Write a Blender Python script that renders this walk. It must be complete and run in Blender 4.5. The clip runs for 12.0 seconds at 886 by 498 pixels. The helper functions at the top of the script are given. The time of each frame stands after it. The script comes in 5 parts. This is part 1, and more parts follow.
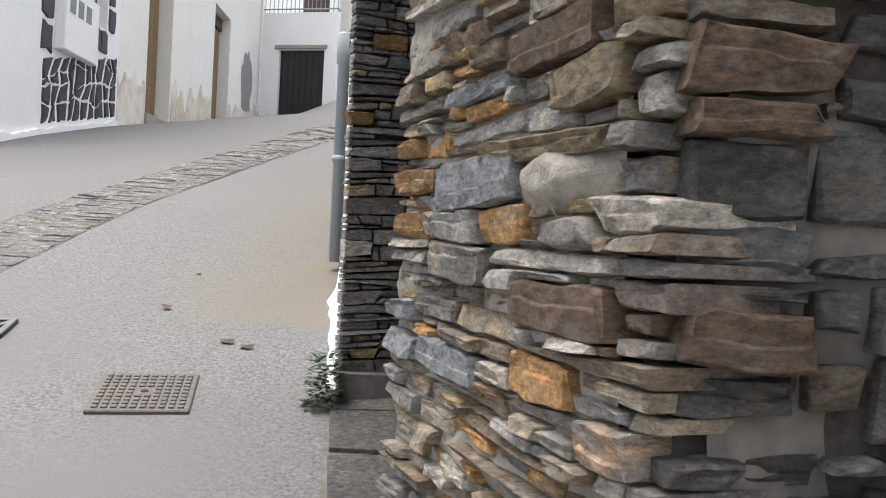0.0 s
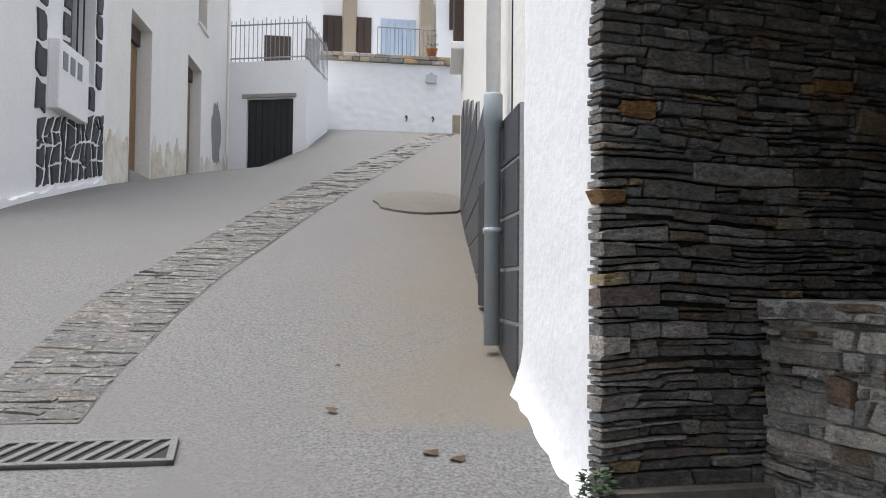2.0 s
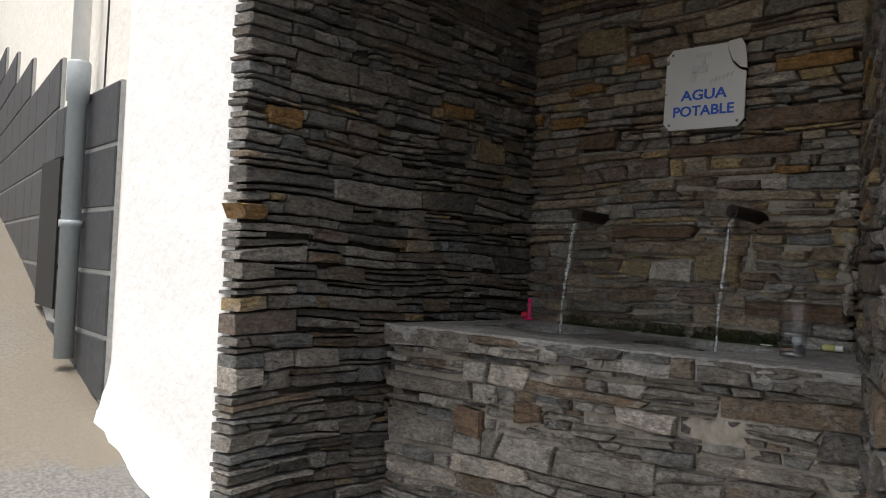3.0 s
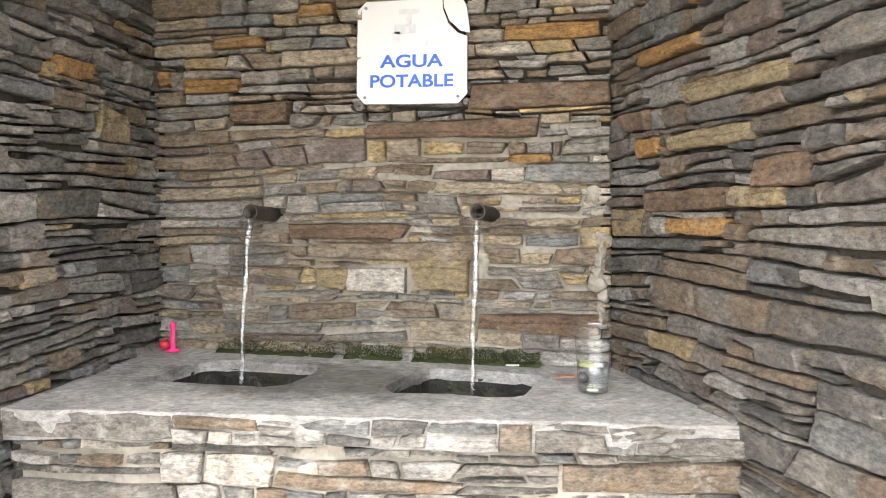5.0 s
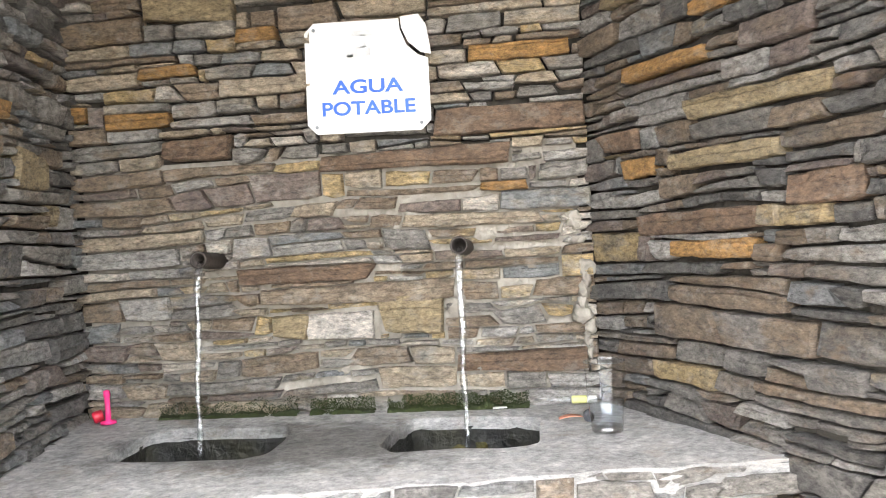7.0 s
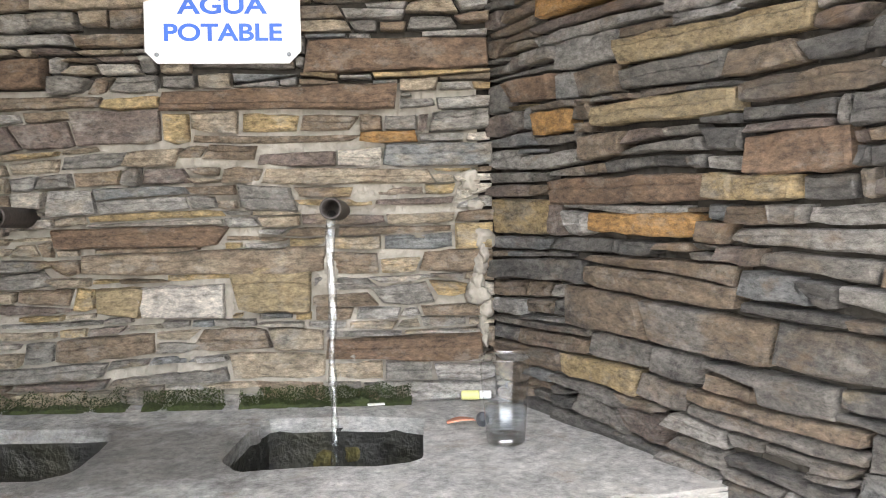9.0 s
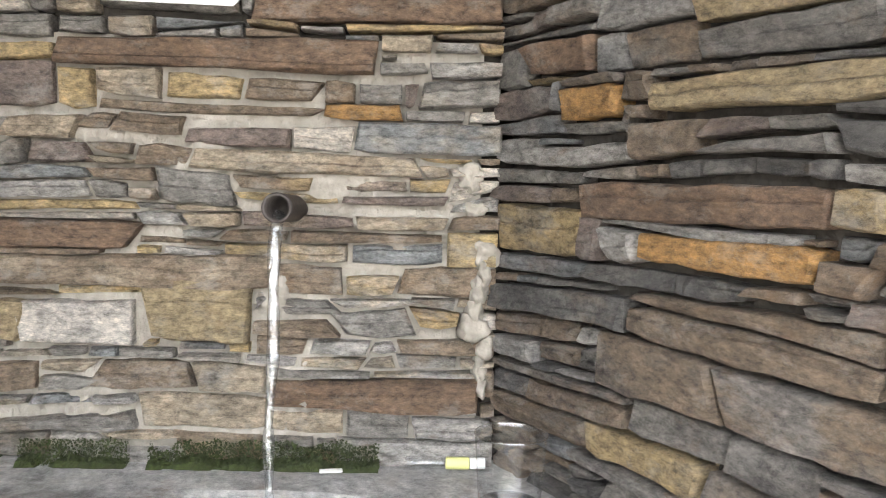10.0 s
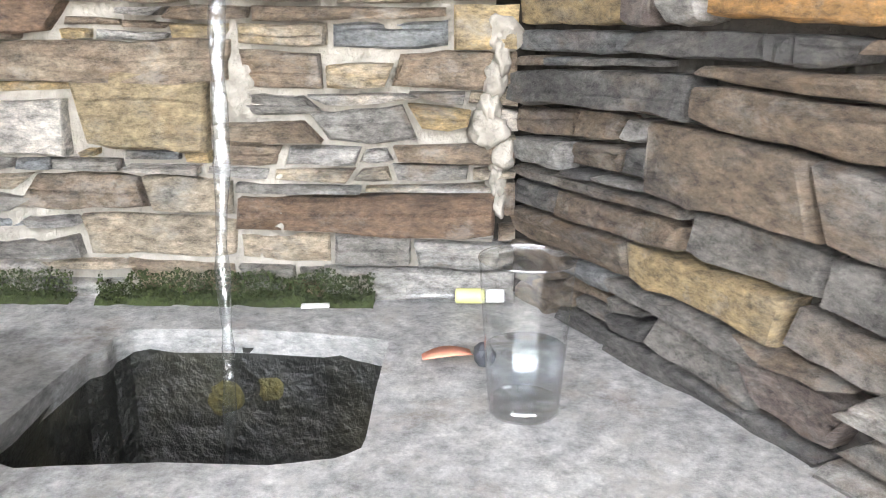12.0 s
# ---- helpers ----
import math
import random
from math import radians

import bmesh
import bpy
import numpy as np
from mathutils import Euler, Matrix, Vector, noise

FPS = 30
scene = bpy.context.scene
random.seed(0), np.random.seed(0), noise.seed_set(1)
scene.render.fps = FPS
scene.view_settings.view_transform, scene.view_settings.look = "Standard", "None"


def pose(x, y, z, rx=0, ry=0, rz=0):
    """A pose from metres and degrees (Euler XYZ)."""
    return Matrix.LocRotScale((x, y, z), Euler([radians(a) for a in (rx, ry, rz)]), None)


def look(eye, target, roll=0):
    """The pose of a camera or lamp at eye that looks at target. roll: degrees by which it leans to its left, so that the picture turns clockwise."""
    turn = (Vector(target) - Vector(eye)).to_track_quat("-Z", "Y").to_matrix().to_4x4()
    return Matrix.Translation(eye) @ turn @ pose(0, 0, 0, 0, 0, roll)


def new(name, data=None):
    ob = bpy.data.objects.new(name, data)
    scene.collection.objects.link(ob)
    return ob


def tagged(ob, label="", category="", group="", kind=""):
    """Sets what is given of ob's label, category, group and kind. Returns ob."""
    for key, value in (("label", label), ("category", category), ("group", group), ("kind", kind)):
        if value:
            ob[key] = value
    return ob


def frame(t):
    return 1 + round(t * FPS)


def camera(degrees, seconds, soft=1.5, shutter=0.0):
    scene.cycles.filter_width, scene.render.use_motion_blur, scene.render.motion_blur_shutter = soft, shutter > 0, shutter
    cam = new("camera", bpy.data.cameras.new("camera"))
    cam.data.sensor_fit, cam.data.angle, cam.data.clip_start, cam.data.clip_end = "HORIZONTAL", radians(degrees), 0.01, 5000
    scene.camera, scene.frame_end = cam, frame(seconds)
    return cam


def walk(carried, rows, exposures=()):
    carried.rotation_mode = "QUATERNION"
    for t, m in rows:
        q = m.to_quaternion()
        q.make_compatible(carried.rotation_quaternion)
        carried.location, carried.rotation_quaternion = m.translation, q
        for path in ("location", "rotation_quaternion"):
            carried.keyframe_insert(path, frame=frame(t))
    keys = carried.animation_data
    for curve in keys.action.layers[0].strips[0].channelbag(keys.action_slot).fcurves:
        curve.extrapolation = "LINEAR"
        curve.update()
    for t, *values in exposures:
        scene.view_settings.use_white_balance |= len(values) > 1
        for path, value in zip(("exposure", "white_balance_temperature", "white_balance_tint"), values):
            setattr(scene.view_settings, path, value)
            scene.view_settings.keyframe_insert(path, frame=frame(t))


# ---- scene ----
cam = camera(52.2, 12.0, 1.0)
PATH = [
    (0, (0.350, 2.733, 1.959), (0.578, 4.719, 1.947), 2.8),
    (0.5, (0.100, 2.905, 2.029), (0.481, 4.868, 2.010), 1.3),
    (1, (-0.214, 2.999, 2.048), (0.163, 4.963, 2.052), 1.1),
    (1.5, (-0.392, 3.088, 2.057), (-0.047, 5.058, 2.070), 1.4),
    (2, (-0.532, 3.256, 2.099), (-0.185, 5.224, 2.179), 0.5),
    (2.5, (-0.594, 3.453, 2.168), (-0.092, 5.388, 2.240), -2.0),
    (2.6, (-0.664, 3.465, 2.127), (0.034, 5.337, 2.226), -0.3),
    (3, (-0.710, 3.633, 2.242), (0.569, 5.170, 2.281), 2.8),
    (3.5, (-0.690, 3.843, 2.303), (0.911, 5.042, 2.307), 3.1),
    (3.7, (-0.677, 3.927, 2.316), (0.985, 5.040, 2.331), 1.8),
    (5.3, (-0.468, 4.655, 2.461), (1.473, 5.127, 2.368), -0.6),
    (5.5, (-0.457, 4.697, 2.476), (1.490, 5.148, 2.390), -1.1),
    (6, (-0.516, 4.840, 2.505), (1.434, 5.286, 2.507), -1.5),
    (6.5, (-0.543, 4.888, 2.505), (1.408, 5.327, 2.525), -3.2),
    (7, (-0.392, 4.856, 2.463), (1.594, 5.090, 2.426), -3.4),
    (7.5, (-0.214, 4.843, 2.486), (1.780, 4.981, 2.417), -2.4),
    (7.7, (-0.162, 4.838, 2.459), (1.834, 4.964, 2.414), -2.2),
    (9.3, (0.042, 4.873, 2.476), (2.036, 4.842, 2.315), -1.4),
    (9.5, (0.166, 4.841, 2.471), (2.159, 4.845, 2.303), -0.8),
    (10, (0.386, 4.870, 2.489), (2.377, 4.817, 2.307), 1.3),
    (10.5, (0.546, 4.876, 2.471), (2.528, 4.853, 2.207), 1.0),
    (11, (0.598, 4.843, 2.446), (2.564, 4.903, 2.081), 0.4),
    (11.5, (0.627, 4.831, 2.417), (2.568, 4.871, 1.938), 0.4),
    (12, (0.639, 4.817, 2.407), (2.563, 4.865, 1.865), 0.1),
]
EXPOSURE = [(0.0, 1.3, 6650, 10), (1.0, 1.1, 6550, 10), (2.0, 0.85, 6500, 10), (2.5, 0.72, 6450, 10), (2.8, 0.9, 6650, 10), (3.2, 1.5, 7600, 10), (3.7, 2.4, 7900, 10), (5.3, 4.2, 7350, 10), (6.5, 4.32, 7100, 10), (9.5, 4.15, 7150, 10), (10.5, 4.5, 6950, 10), (12.0, 4.8, 6850, 10)]
walk(cam, [(t, look(eye, to, roll)) for t, eye, to, roll in PATH], EXPOSURE)

# ---- light: a bright overcast day ----
world = bpy.data.worlds.new("sky")
scene.world = world
world.use_nodes = True
wn = world.node_tree.nodes
sky = wn.new("ShaderNodeTexSky")
sky.sky_type = "NISHITA"
sky.sun_disc = False
sky.sun_elevation, sky.sun_rotation = radians(79), radians(294)
sky.dust_density = 4.0
grey = wn.new("ShaderNodeHueSaturation")
grey.inputs["Saturation"].default_value = 0.5
world.node_tree.links.new(sky.outputs[0], grey.inputs["Color"])
world.node_tree.links.new(grey.outputs[0], wn["Background"].inputs[0])
wn["Background"].inputs[1].default_value = 0.15
sun = new("sun", bpy.data.lights.new("sun", "SUN"))
sun.data.energy, sun.data.angle, sun.data.color = 1.7, radians(45), (1.0, 0.99, 0.98)
sun.matrix_world = look((-1.8, 5.8, 10), (0, 5, 0))


# ---- materials ----
def ramp_node(nt, stops, constant=False):
    r = nt.nodes.new("ShaderNodeValToRGB")
    el = r.color_ramp.elements
    while len(el) < len(stops):
        el.new(0.5)
    for e, (p, c) in zip(el, stops):
        e.position, e.color = p, (*c, 1)
    if constant:
        r.color_ramp.interpolation = "CONSTANT"
    return r


def noise_node(nt, scale, detail=6, rough=0.6, stretch=None, coord="Object"):
    tc = nt.nodes.new("ShaderNodeTexCoord")
    n = nt.nodes.new("ShaderNodeTexNoise")
    n.inputs["Scale"].default_value, n.inputs["Detail"].default_value, n.inputs["Roughness"].default_value = scale, detail, rough
    src = nt.nodes.new("ShaderNodeNewGeometry").outputs["Position"] if coord == "World" else tc.outputs[coord]
    if stretch:
        m = nt.nodes.new("ShaderNodeMapping")
        m.inputs["Scale"].default_value = stretch
        nt.links.new(src, m.inputs[0])
        src = m.outputs[0]
    nt.links.new(src, n.inputs["Vector"])
    return n


def mixed(nt, a, b, fac, mode="MIX"):
    m = nt.nodes.new("ShaderNodeMix")
    m.data_type, m.blend_type = "RGBA", mode
    for sock, v in ((m.inputs[6], a), (m.inputs[7], b), (m.inputs[0], fac)):
        if isinstance(v, (tuple, float, int)):
            sock.default_value = (*v, 1) if isinstance(v, tuple) else v
        else:
            nt.links.new(v, sock)
    return m.outputs[2]


def geo_position(nt):
    return nt.nodes.new("ShaderNodeNewGeometry").outputs["Position"]


def surface(name, colour, rough=0.8, metal=0.0, grain=40, vary=0.25, bump=0.3, big=3, depth=0.004, second=None):
    """Plain painted or mineral surface: two scales of colour variation, grain relief."""
    m = bpy.data.materials.new(name)
    m.use_nodes = True
    nt = m.node_tree
    b = nt.nodes["Principled BSDF"]
    n1, n2 = noise_node(nt, grain, coord="World"), noise_node(nt, big, 5, coord="World")
    dark = tuple(c * (1 - vary) for c in colour)
    light = tuple(min(1, c * (1 + vary * 0.5)) for c in colour)
    r1 = ramp_node(nt, [(0.3, dark), (0.7, light)])
    nt.links.new(n1.outputs["Fac"], r1.inputs[0])
    out = r1.outputs[0]
    if second:
        r2 = ramp_node(nt, [(0.45, (0, 0, 0)), (0.65, (1, 1, 1))])
        nt.links.new(n2.outputs["Fac"], r2.inputs[0])
        out = mixed(nt, out, second, r2.outputs[0])
    else:
        r2 = ramp_node(nt, [(0.3, (1 - vary * 0.6,) * 3), (0.7, (1, 1, 1))])
        nt.links.new(n2.outputs["Fac"], r2.inputs[0])
        out = mixed(nt, out, r2.outputs[0], 1.0, "MULTIPLY")
    nt.links.new(out, b.inputs["Base Color"])
    b.inputs["Roughness"].default_value, b.inputs["Metallic"].default_value = rough, metal
    bp = nt.nodes.new("ShaderNodeBump")
    bp.inputs["Strength"].default_value, bp.inputs["Distance"].default_value = bump, depth
    nt.links.new(n1.outputs["Fac"], bp.inputs["Height"])
    nt.links.new(bp.outputs[0], b.inputs["Normal"])
    return m


def slate(name, stops, per="object", rough=0.75, veil=0.35, grit=1.15):
    """Split slate: a colour for each stone, lamination streaks, rust stains and pale lime."""
    m = bpy.data.materials.new(name)
    m.use_nodes = True
    nt = m.node_tree
    b = nt.nodes["Principled BSDF"]
    if per == "object":
        rnd = nt.nodes.new("ShaderNodeObjectInfo").outputs["Random"]
    else:
        rnd = nt.nodes.new("ShaderNodeNewGeometry").outputs["Random Per Island"]
    base = ramp_node(nt, stops, True)
    nt.links.new(rnd, base.inputs[0])
    streak = noise_node(nt, 16, 10, 0.78, (1, 1, 1.8), "World")
    fine = noise_node(nt, 55, 10, 0.82, (1, 1, 2.2), "World")
    stain = noise_node(nt, 11, 7, 0.65, (1, 1, 1.6), "World")
    lime = noise_node(nt, 17, 10, 0.75, (1, 1, 1.5), "World")
    patch = noise_node(nt, 8, 6, 0.6, (1, 1, 2.0), "World")
    # a second tone of the same stone breaks through in patches
    other = ramp_node(nt, stops, True)
    shift = nt.nodes.new("ShaderNodeMath")
    shift.operation = "FRACT"
    grow = nt.nodes.new("ShaderNodeMath")
    grow.operation, grow.inputs[1].default_value = "MULTIPLY", 7.31
    nt.links.new(rnd, grow.inputs[0])
    nt.links.new(grow.outputs[0], shift.inputs[0])
    nt.links.new(shift.outputs[0], other.inputs[0])
    r = ramp_node(nt, [(0.5, (0, 0, 0)), (0.62, (0.6,) * 3)])
    nt.links.new(patch.outputs["Fac"], r.inputs[0])
    c = mixed(nt, base.outputs[0], other.outputs[0], r.outputs[0])
    r = ramp_node(nt, [(0.28, (0.5,) * 3), (0.5, (0.95,) * 3), (0.72, (1.35, 1.33, 1.3))])
    nt.links.new(streak.outputs["Fac"], r.inputs[0])
    c = mixed(nt, c, r.outputs[0], 1.0, "MULTIPLY")
    strata = noise_node(nt, 9, 8, 0.85, (1, 1, 9), "World")
    r = ramp_node(nt, [(0.38, (0.84,) * 3), (0.5, (1.0,) * 3), (0.64, (1.1,) * 3)])
    nt.links.new(strata.outputs["Fac"], r.inputs[0])
    c = mixed(nt, c, r.outputs[0], 1.0, "MULTIPLY")
    r = ramp_node(nt, [(0.36, (1 - 0.6 * grit,) * 3), (0.64, (1 + 0.6 * grit,) * 3)])
    nt.links.new(fine.outputs["Fac"], r.inputs[0])
    c = mixed(nt, c, r.outputs[0], 1.0, "MULTIPLY")
    r = ramp_node(nt, [(0.58, (0, 0, 0)), (0.72, (0.45,) * 3)])
    nt.links.new(stain.outputs["Fac"], r.inputs[0])
    c = mixed(nt, c, (0.24, 0.14, 0.065), r.outputs[0])
    r = ramp_node(nt, [(0.53, (0, 0, 0)), (0.63, (veil,) * 3)])
    nt.links.new(lime.outputs["Fac"], r.inputs[0])
    c = mixed(nt, c, (0.52, 0.49, 0.44), r.outputs[0])
    nt.links.new(c, b.inputs["Base Color"])
    b.inputs["Roughness"].default_value = rough
    b1, b2 = nt.nodes.new("ShaderNodeBump"), nt.nodes.new("ShaderNodeBump")
    b1.inputs["Strength"].default_value, b1.inputs["Distance"].default_value = 0.9, 0.018
    b2.inputs["Strength"].default_value, b2.inputs["Distance"].default_value = 0.9, 0.009
    nt.links.new(streak.outputs["Fac"], b1.inputs["Height"])
    nt.links.new(fine.outputs["Fac"], b2.inputs["Height"])
    nt.links.new(b1.outputs[0], b2.inputs["Normal"])
    nt.links.new(b2.outputs[0], b.inputs["Normal"])
    return m


GREY, DGREY, LGREY = (0.18, 0.166, 0.148), (0.105, 0.099, 0.092), (0.29, 0.272, 0.25)
BLUE, TAN, BROWN = (0.165, 0.168, 0.166), (0.30, 0.245, 0.18), (0.18, 0.135, 0.095)
PALE, OCHRE, ORANGE, MAROON = (0.40, 0.36, 0.31), (0.34, 0.25, 0.13), (0.40, 0.22, 0.085), (0.155, 0.12, 0.102)


def palette(*pairs, gain=1.0):
    pairs = [(tuple(x * gain for x in c), w) for c, w in pairs]
    total, at, stops = sum(w for _, w in pairs), 0.0, []
    for c, w in pairs:
        stops.append((at, c))
        at += w / total
    return stops


M_back = slate("slate_brown", palette((GREY, 4), (TAN, 6), (BROWN, 5), (LGREY, 3), (OCHRE, 2), (BLUE, 1), (PALE, 1.2), (MAROON, 1.5), gain=1.4))
M_side = slate("slate_grey", palette((GREY, 6), (DGREY, 5), (BLUE, 3), (LGREY, 3), (BROWN, 2), (OCHRE, 0.6), (MAROON, 1), gain=1.3), veil=0.25)
M_right = slate("slate_mixed", palette((GREY, 5), (DGREY, 4), (BROWN, 4), (LGREY, 2.5), (OCHRE, 0.4), (MAROON, 1.5), (BLUE, 1.2), gain=1.0), veil=0.25)
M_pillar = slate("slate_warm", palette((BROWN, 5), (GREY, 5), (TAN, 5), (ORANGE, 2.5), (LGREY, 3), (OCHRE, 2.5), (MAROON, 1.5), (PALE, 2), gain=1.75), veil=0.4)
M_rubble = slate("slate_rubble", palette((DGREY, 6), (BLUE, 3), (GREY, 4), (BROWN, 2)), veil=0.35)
M_bench = slate("slate_lime_streaked", palette((GREY, 6), (LGREY, 4), (BLUE, 2), (PALE, 1), (BROWN, 2), (DGREY, 2), gain=1.3), veil=0.65)
M_gutter = slate("gutter_slate", palette(((0.15, 0.148, 0.143), 4), ((0.175, 0.171, 0.163), 4), ((0.165, 0.15, 0.128), 3), ((0.125, 0.122, 0.118), 2)), veil=0.5)
M_gutter2 = slate("gutter_slate_small", palette(((0.15, 0.148, 0.143), 4), ((0.175, 0.171, 0.163), 4), ((0.165, 0.15, 0.128), 3), ((0.125, 0.122, 0.118), 2)), per="island", veil=0.25)
M_slab = slate("ledge_slab", [(0.0, (0.5, 0.49, 0.47)), (1.0, (0.5, 0.49, 0.47))], veil=0.6, grit=0.75)


def wet_round_basins(m):
    """Dark damp blotches spreading from the two basins."""
    nt = m.node_tree
    bs = nt.nodes["Principled BSDF"]
    was = bs.inputs["Base Color"].links[0].from_socket
    sub, ln = nt.nodes.new("ShaderNodeVectorMath"), nt.nodes.new("ShaderNodeVectorMath")
    sub.operation, ln.operation = "MULTIPLY_ADD", "LENGTH"
    sub.inputs[1].default_value = (4.2, 2.2, 1.0)
    sub.inputs[2].default_value = (-1.33 * 4.2, -5.38 * 2.2, -2.065)
    nt.links.new(geo_position(nt), sub.inputs[0])
    nt.links.new(sub.outputs[0], ln.inputs[0])
    wob = noise_node(nt, 12, 7, 0.7, coord="World")
    add = nt.nodes.new("ShaderNodeMath")
    add.operation, add.inputs[1].default_value = "MULTIPLY_ADD", 1.5
    nt.links.new(wob.outputs["Fac"], add.inputs[0])
    nt.links.new(ln.outputs["Value"], add.inputs[2])
    r = ramp_node(nt, [(0.6, (0.85,) * 3), (0.8, (0, 0, 0))])
    half = nt.nodes.new("ShaderNodeMath")
    half.operation, half.inputs[1].default_value = "MULTIPLY", 0.45
    nt.links.new(add.outputs[0], half.inputs[0])
    nt.links.new(half.outputs[0], r.inputs[0])
    nt.links.new(mixed(nt, was, mixed(nt, was, (0.28, 0.27, 0.25), 1.0, "MULTIPLY"), r.outputs[0]), bs.inputs["Base Color"])


wet_round_basins(M_slab)
M_paver = slate("paving_slate", palette((DGREY, 3), (GREY, 3), (BROWN, 1)), veil=0.2)
M_white_stone = slate("pale_limestone", [(0.0, (0.55, 0.5, 0.44)), (1.0, (0.55, 0.5, 0.44))], veil=0.3)
M_ochre_stone = slate("ochre_slate", [(0.0, (0.33, 0.255, 0.15)), (1.0, (0.33, 0.255, 0.15))], veil=0.15)
M_orange_stone = slate("rust_orange_slate", [(0.0, (0.38, 0.21, 0.075)), (1.0, (0.38, 0.21, 0.075))], veil=0.2)
M_bluegrey_stone = slate("blue_grey_slate", [(0.0, (0.33, 0.34, 0.35)), (1.0, (0.33, 0.34, 0.35))], veil=0.5)
M_brown_stone = slate("brown_slate", [(0.0, (0.2, 0.13, 0.085)), (1.0, (0.2, 0.13, 0.085))], veil=0.25)
M_mortar = surface("earth_mortar", (0.075, 0.066, 0.055), 0.95, grain=45, vary=0.5, bump=1.0, depth=0.012)
M_lime = surface("lime_mortar", (0.37, 0.335, 0.285), 0.95, grain=40, vary=0.3, bump=1.0, depth=0.012)
M_white = surface("whitewash", (0.9, 0.9, 0.895), 0.9, grain=26, vary=0.06, bump=0.35, depth=0.012, big=2)
M_cream = surface("cream_render", (0.88, 0.855, 0.80), 0.9, grain=18, vary=0.08, bump=0.4, depth=0.015, big=1.2)
M_stained = surface("stained_render", (0.66, 0.58, 0.45), 0.92, grain=9, vary=0.25, bump=0.5, big=1.5, second=(0.8, 0.76, 0.68))
M_grey_patch = surface("bare_grey_render", (0.3, 0.29, 0.28), 0.95, grain=12, vary=0.2)
M_concrete = surface("pale_concrete", (0.36, 0.34, 0.31), 0.93, grain=60, vary=0.35, bump=0.5, big=0.8, second=(0.33, 0.3, 0.26), depth=0.006)


def lane_concrete():
    """Pale concrete; sandier and darker stained along the white house and at the left house fronts."""
    m = surface("lane_concrete", (0.165, 0.163, 0.159), 0.93, grain=80, vary=0.6, bump=0.8, big=0.7, second=(0.135, 0.133, 0.129), depth=0.006)
    nt = m.node_tree
    bs = nt.nodes["Principled BSDF"]
    was = bs.inputs["Base Color"].links[0].from_socket
    sep = nt.nodes.new("ShaderNodeSeparateXYZ")
    nt.links.new(geo_position(nt), sep.inputs[0])
    wob = noise_node(nt, 1.6, 6, 0.65, coord="World")

    def math2(op, p, q):
        n = nt.nodes.new("ShaderNodeMath")
        n.operation = op
        for s, v in zip(n.inputs, (p, q)):
            if isinstance(v, (int, float)):
                s.default_value = v
            else:
                nt.links.new(v, s)
        return n.outputs[0]

    side = math2("ADD", math2("SUBTRACT", sep.outputs[0], math2("MULTIPLY", sep.outputs[1], 0.12)), math2("MULTIPLY", wob.outputs["Fac"], 1.6))
    r1 = ramp_node(nt, [(0.0, (0, 0, 0)), (1.0, (1, 1, 1))])
    nt.links.new(math2("MULTIPLY", math2("ADD", side, 0.55), 1.1), r1.inputs[0])
    start = math2("ADD", math2("SUBTRACT", sep.outputs[1], 6.35), math2("MULTIPLY", math2("SUBTRACT", wob.outputs["Fac"], 0.5), 0.8))
    r2 = ramp_node(nt, [(0.0, (0, 0, 0)), (0.06, (1, 1, 1))])
    nt.links.new(math2("ADD", start, math2("MULTIPLY", sep.outputs[0], 0.25)), r2.inputs[0])
    r3 = ramp_node(nt, [(0.0, (1, 1, 1)), (1.0, (0.25,) * 3)])
    nt.links.new(math2("MULTIPLY", math2("SUBTRACT", sep.outputs[1], 8.0), 0.12), r3.inputs[0])
    mask = math2("MULTIPLY", math2("MULTIPLY", r1.outputs[0], r2.outputs[0]), math2("MULTIPLY", r3.outputs[0], 0.8))
    sand = mixed(nt, (0.185, 0.157, 0.115), (0.14, 0.123, 0.096), wob.outputs["Fac"])
    nt.links.new(mixed(nt, was, sand, mask), bs.inputs["Base Color"])
    # pale grit in the surface
    return m


M_lane = lane_concrete()
M_patch = surface("patched_concrete", (0.145, 0.135, 0.115), 0.95, grain=40, vary=0.3, bump=0.6)
M_bed = surface("gutter_bed", (0.13, 0.127, 0.12), 0.95, grain=50, vary=0.4, bump=0.7)
M_plinth = surface("damp_concrete", (0.17, 0.155, 0.135), 0.9, grain=30, vary=0.35, bump=0.6)
M_tile = surface("dark_slate_tile", (0.062, 0.066, 0.073), 0.55, grain=30, vary=0.35, bump=0.3, big=5)
M_joint = surface("pale_joint", (0.42, 0.42, 0.41), 0.9, grain=60, vary=0.2)
M_mosaic = surface("black_stone_facing", (0.045, 0.046, 0.052), 0.6, grain=14, vary=0.3)
M_pvc = surface("grey_pvc", (0.34, 0.38, 0.40), 0.45, grain=60, vary=0.08, bump=0.05)
M_wood = surface("weathered_wood", (0.27, 0.165, 0.075), 0.75, grain=20, vary=0.4, bump=0.3)
M_dkwood = surface("dark_wood", (0.07, 0.045, 0.035), 0.7, grain=25, vary=0.3)
M_black = surface("black_painted_metal", (0.022, 0.024, 0.024), 0.5, grain=25, vary=0.3)
M_iron = surface("grey_iron_rail", (0.25, 0.27, 0.29), 0.5, 0.3, grain=60, vary=0.2)
M_cover = surface("worn_cast_iron", (0.11, 0.104, 0.1), 0.65, 0.3, grain=70, vary=0.35, bump=0.4, second=(0.125, 0.105, 0.09))
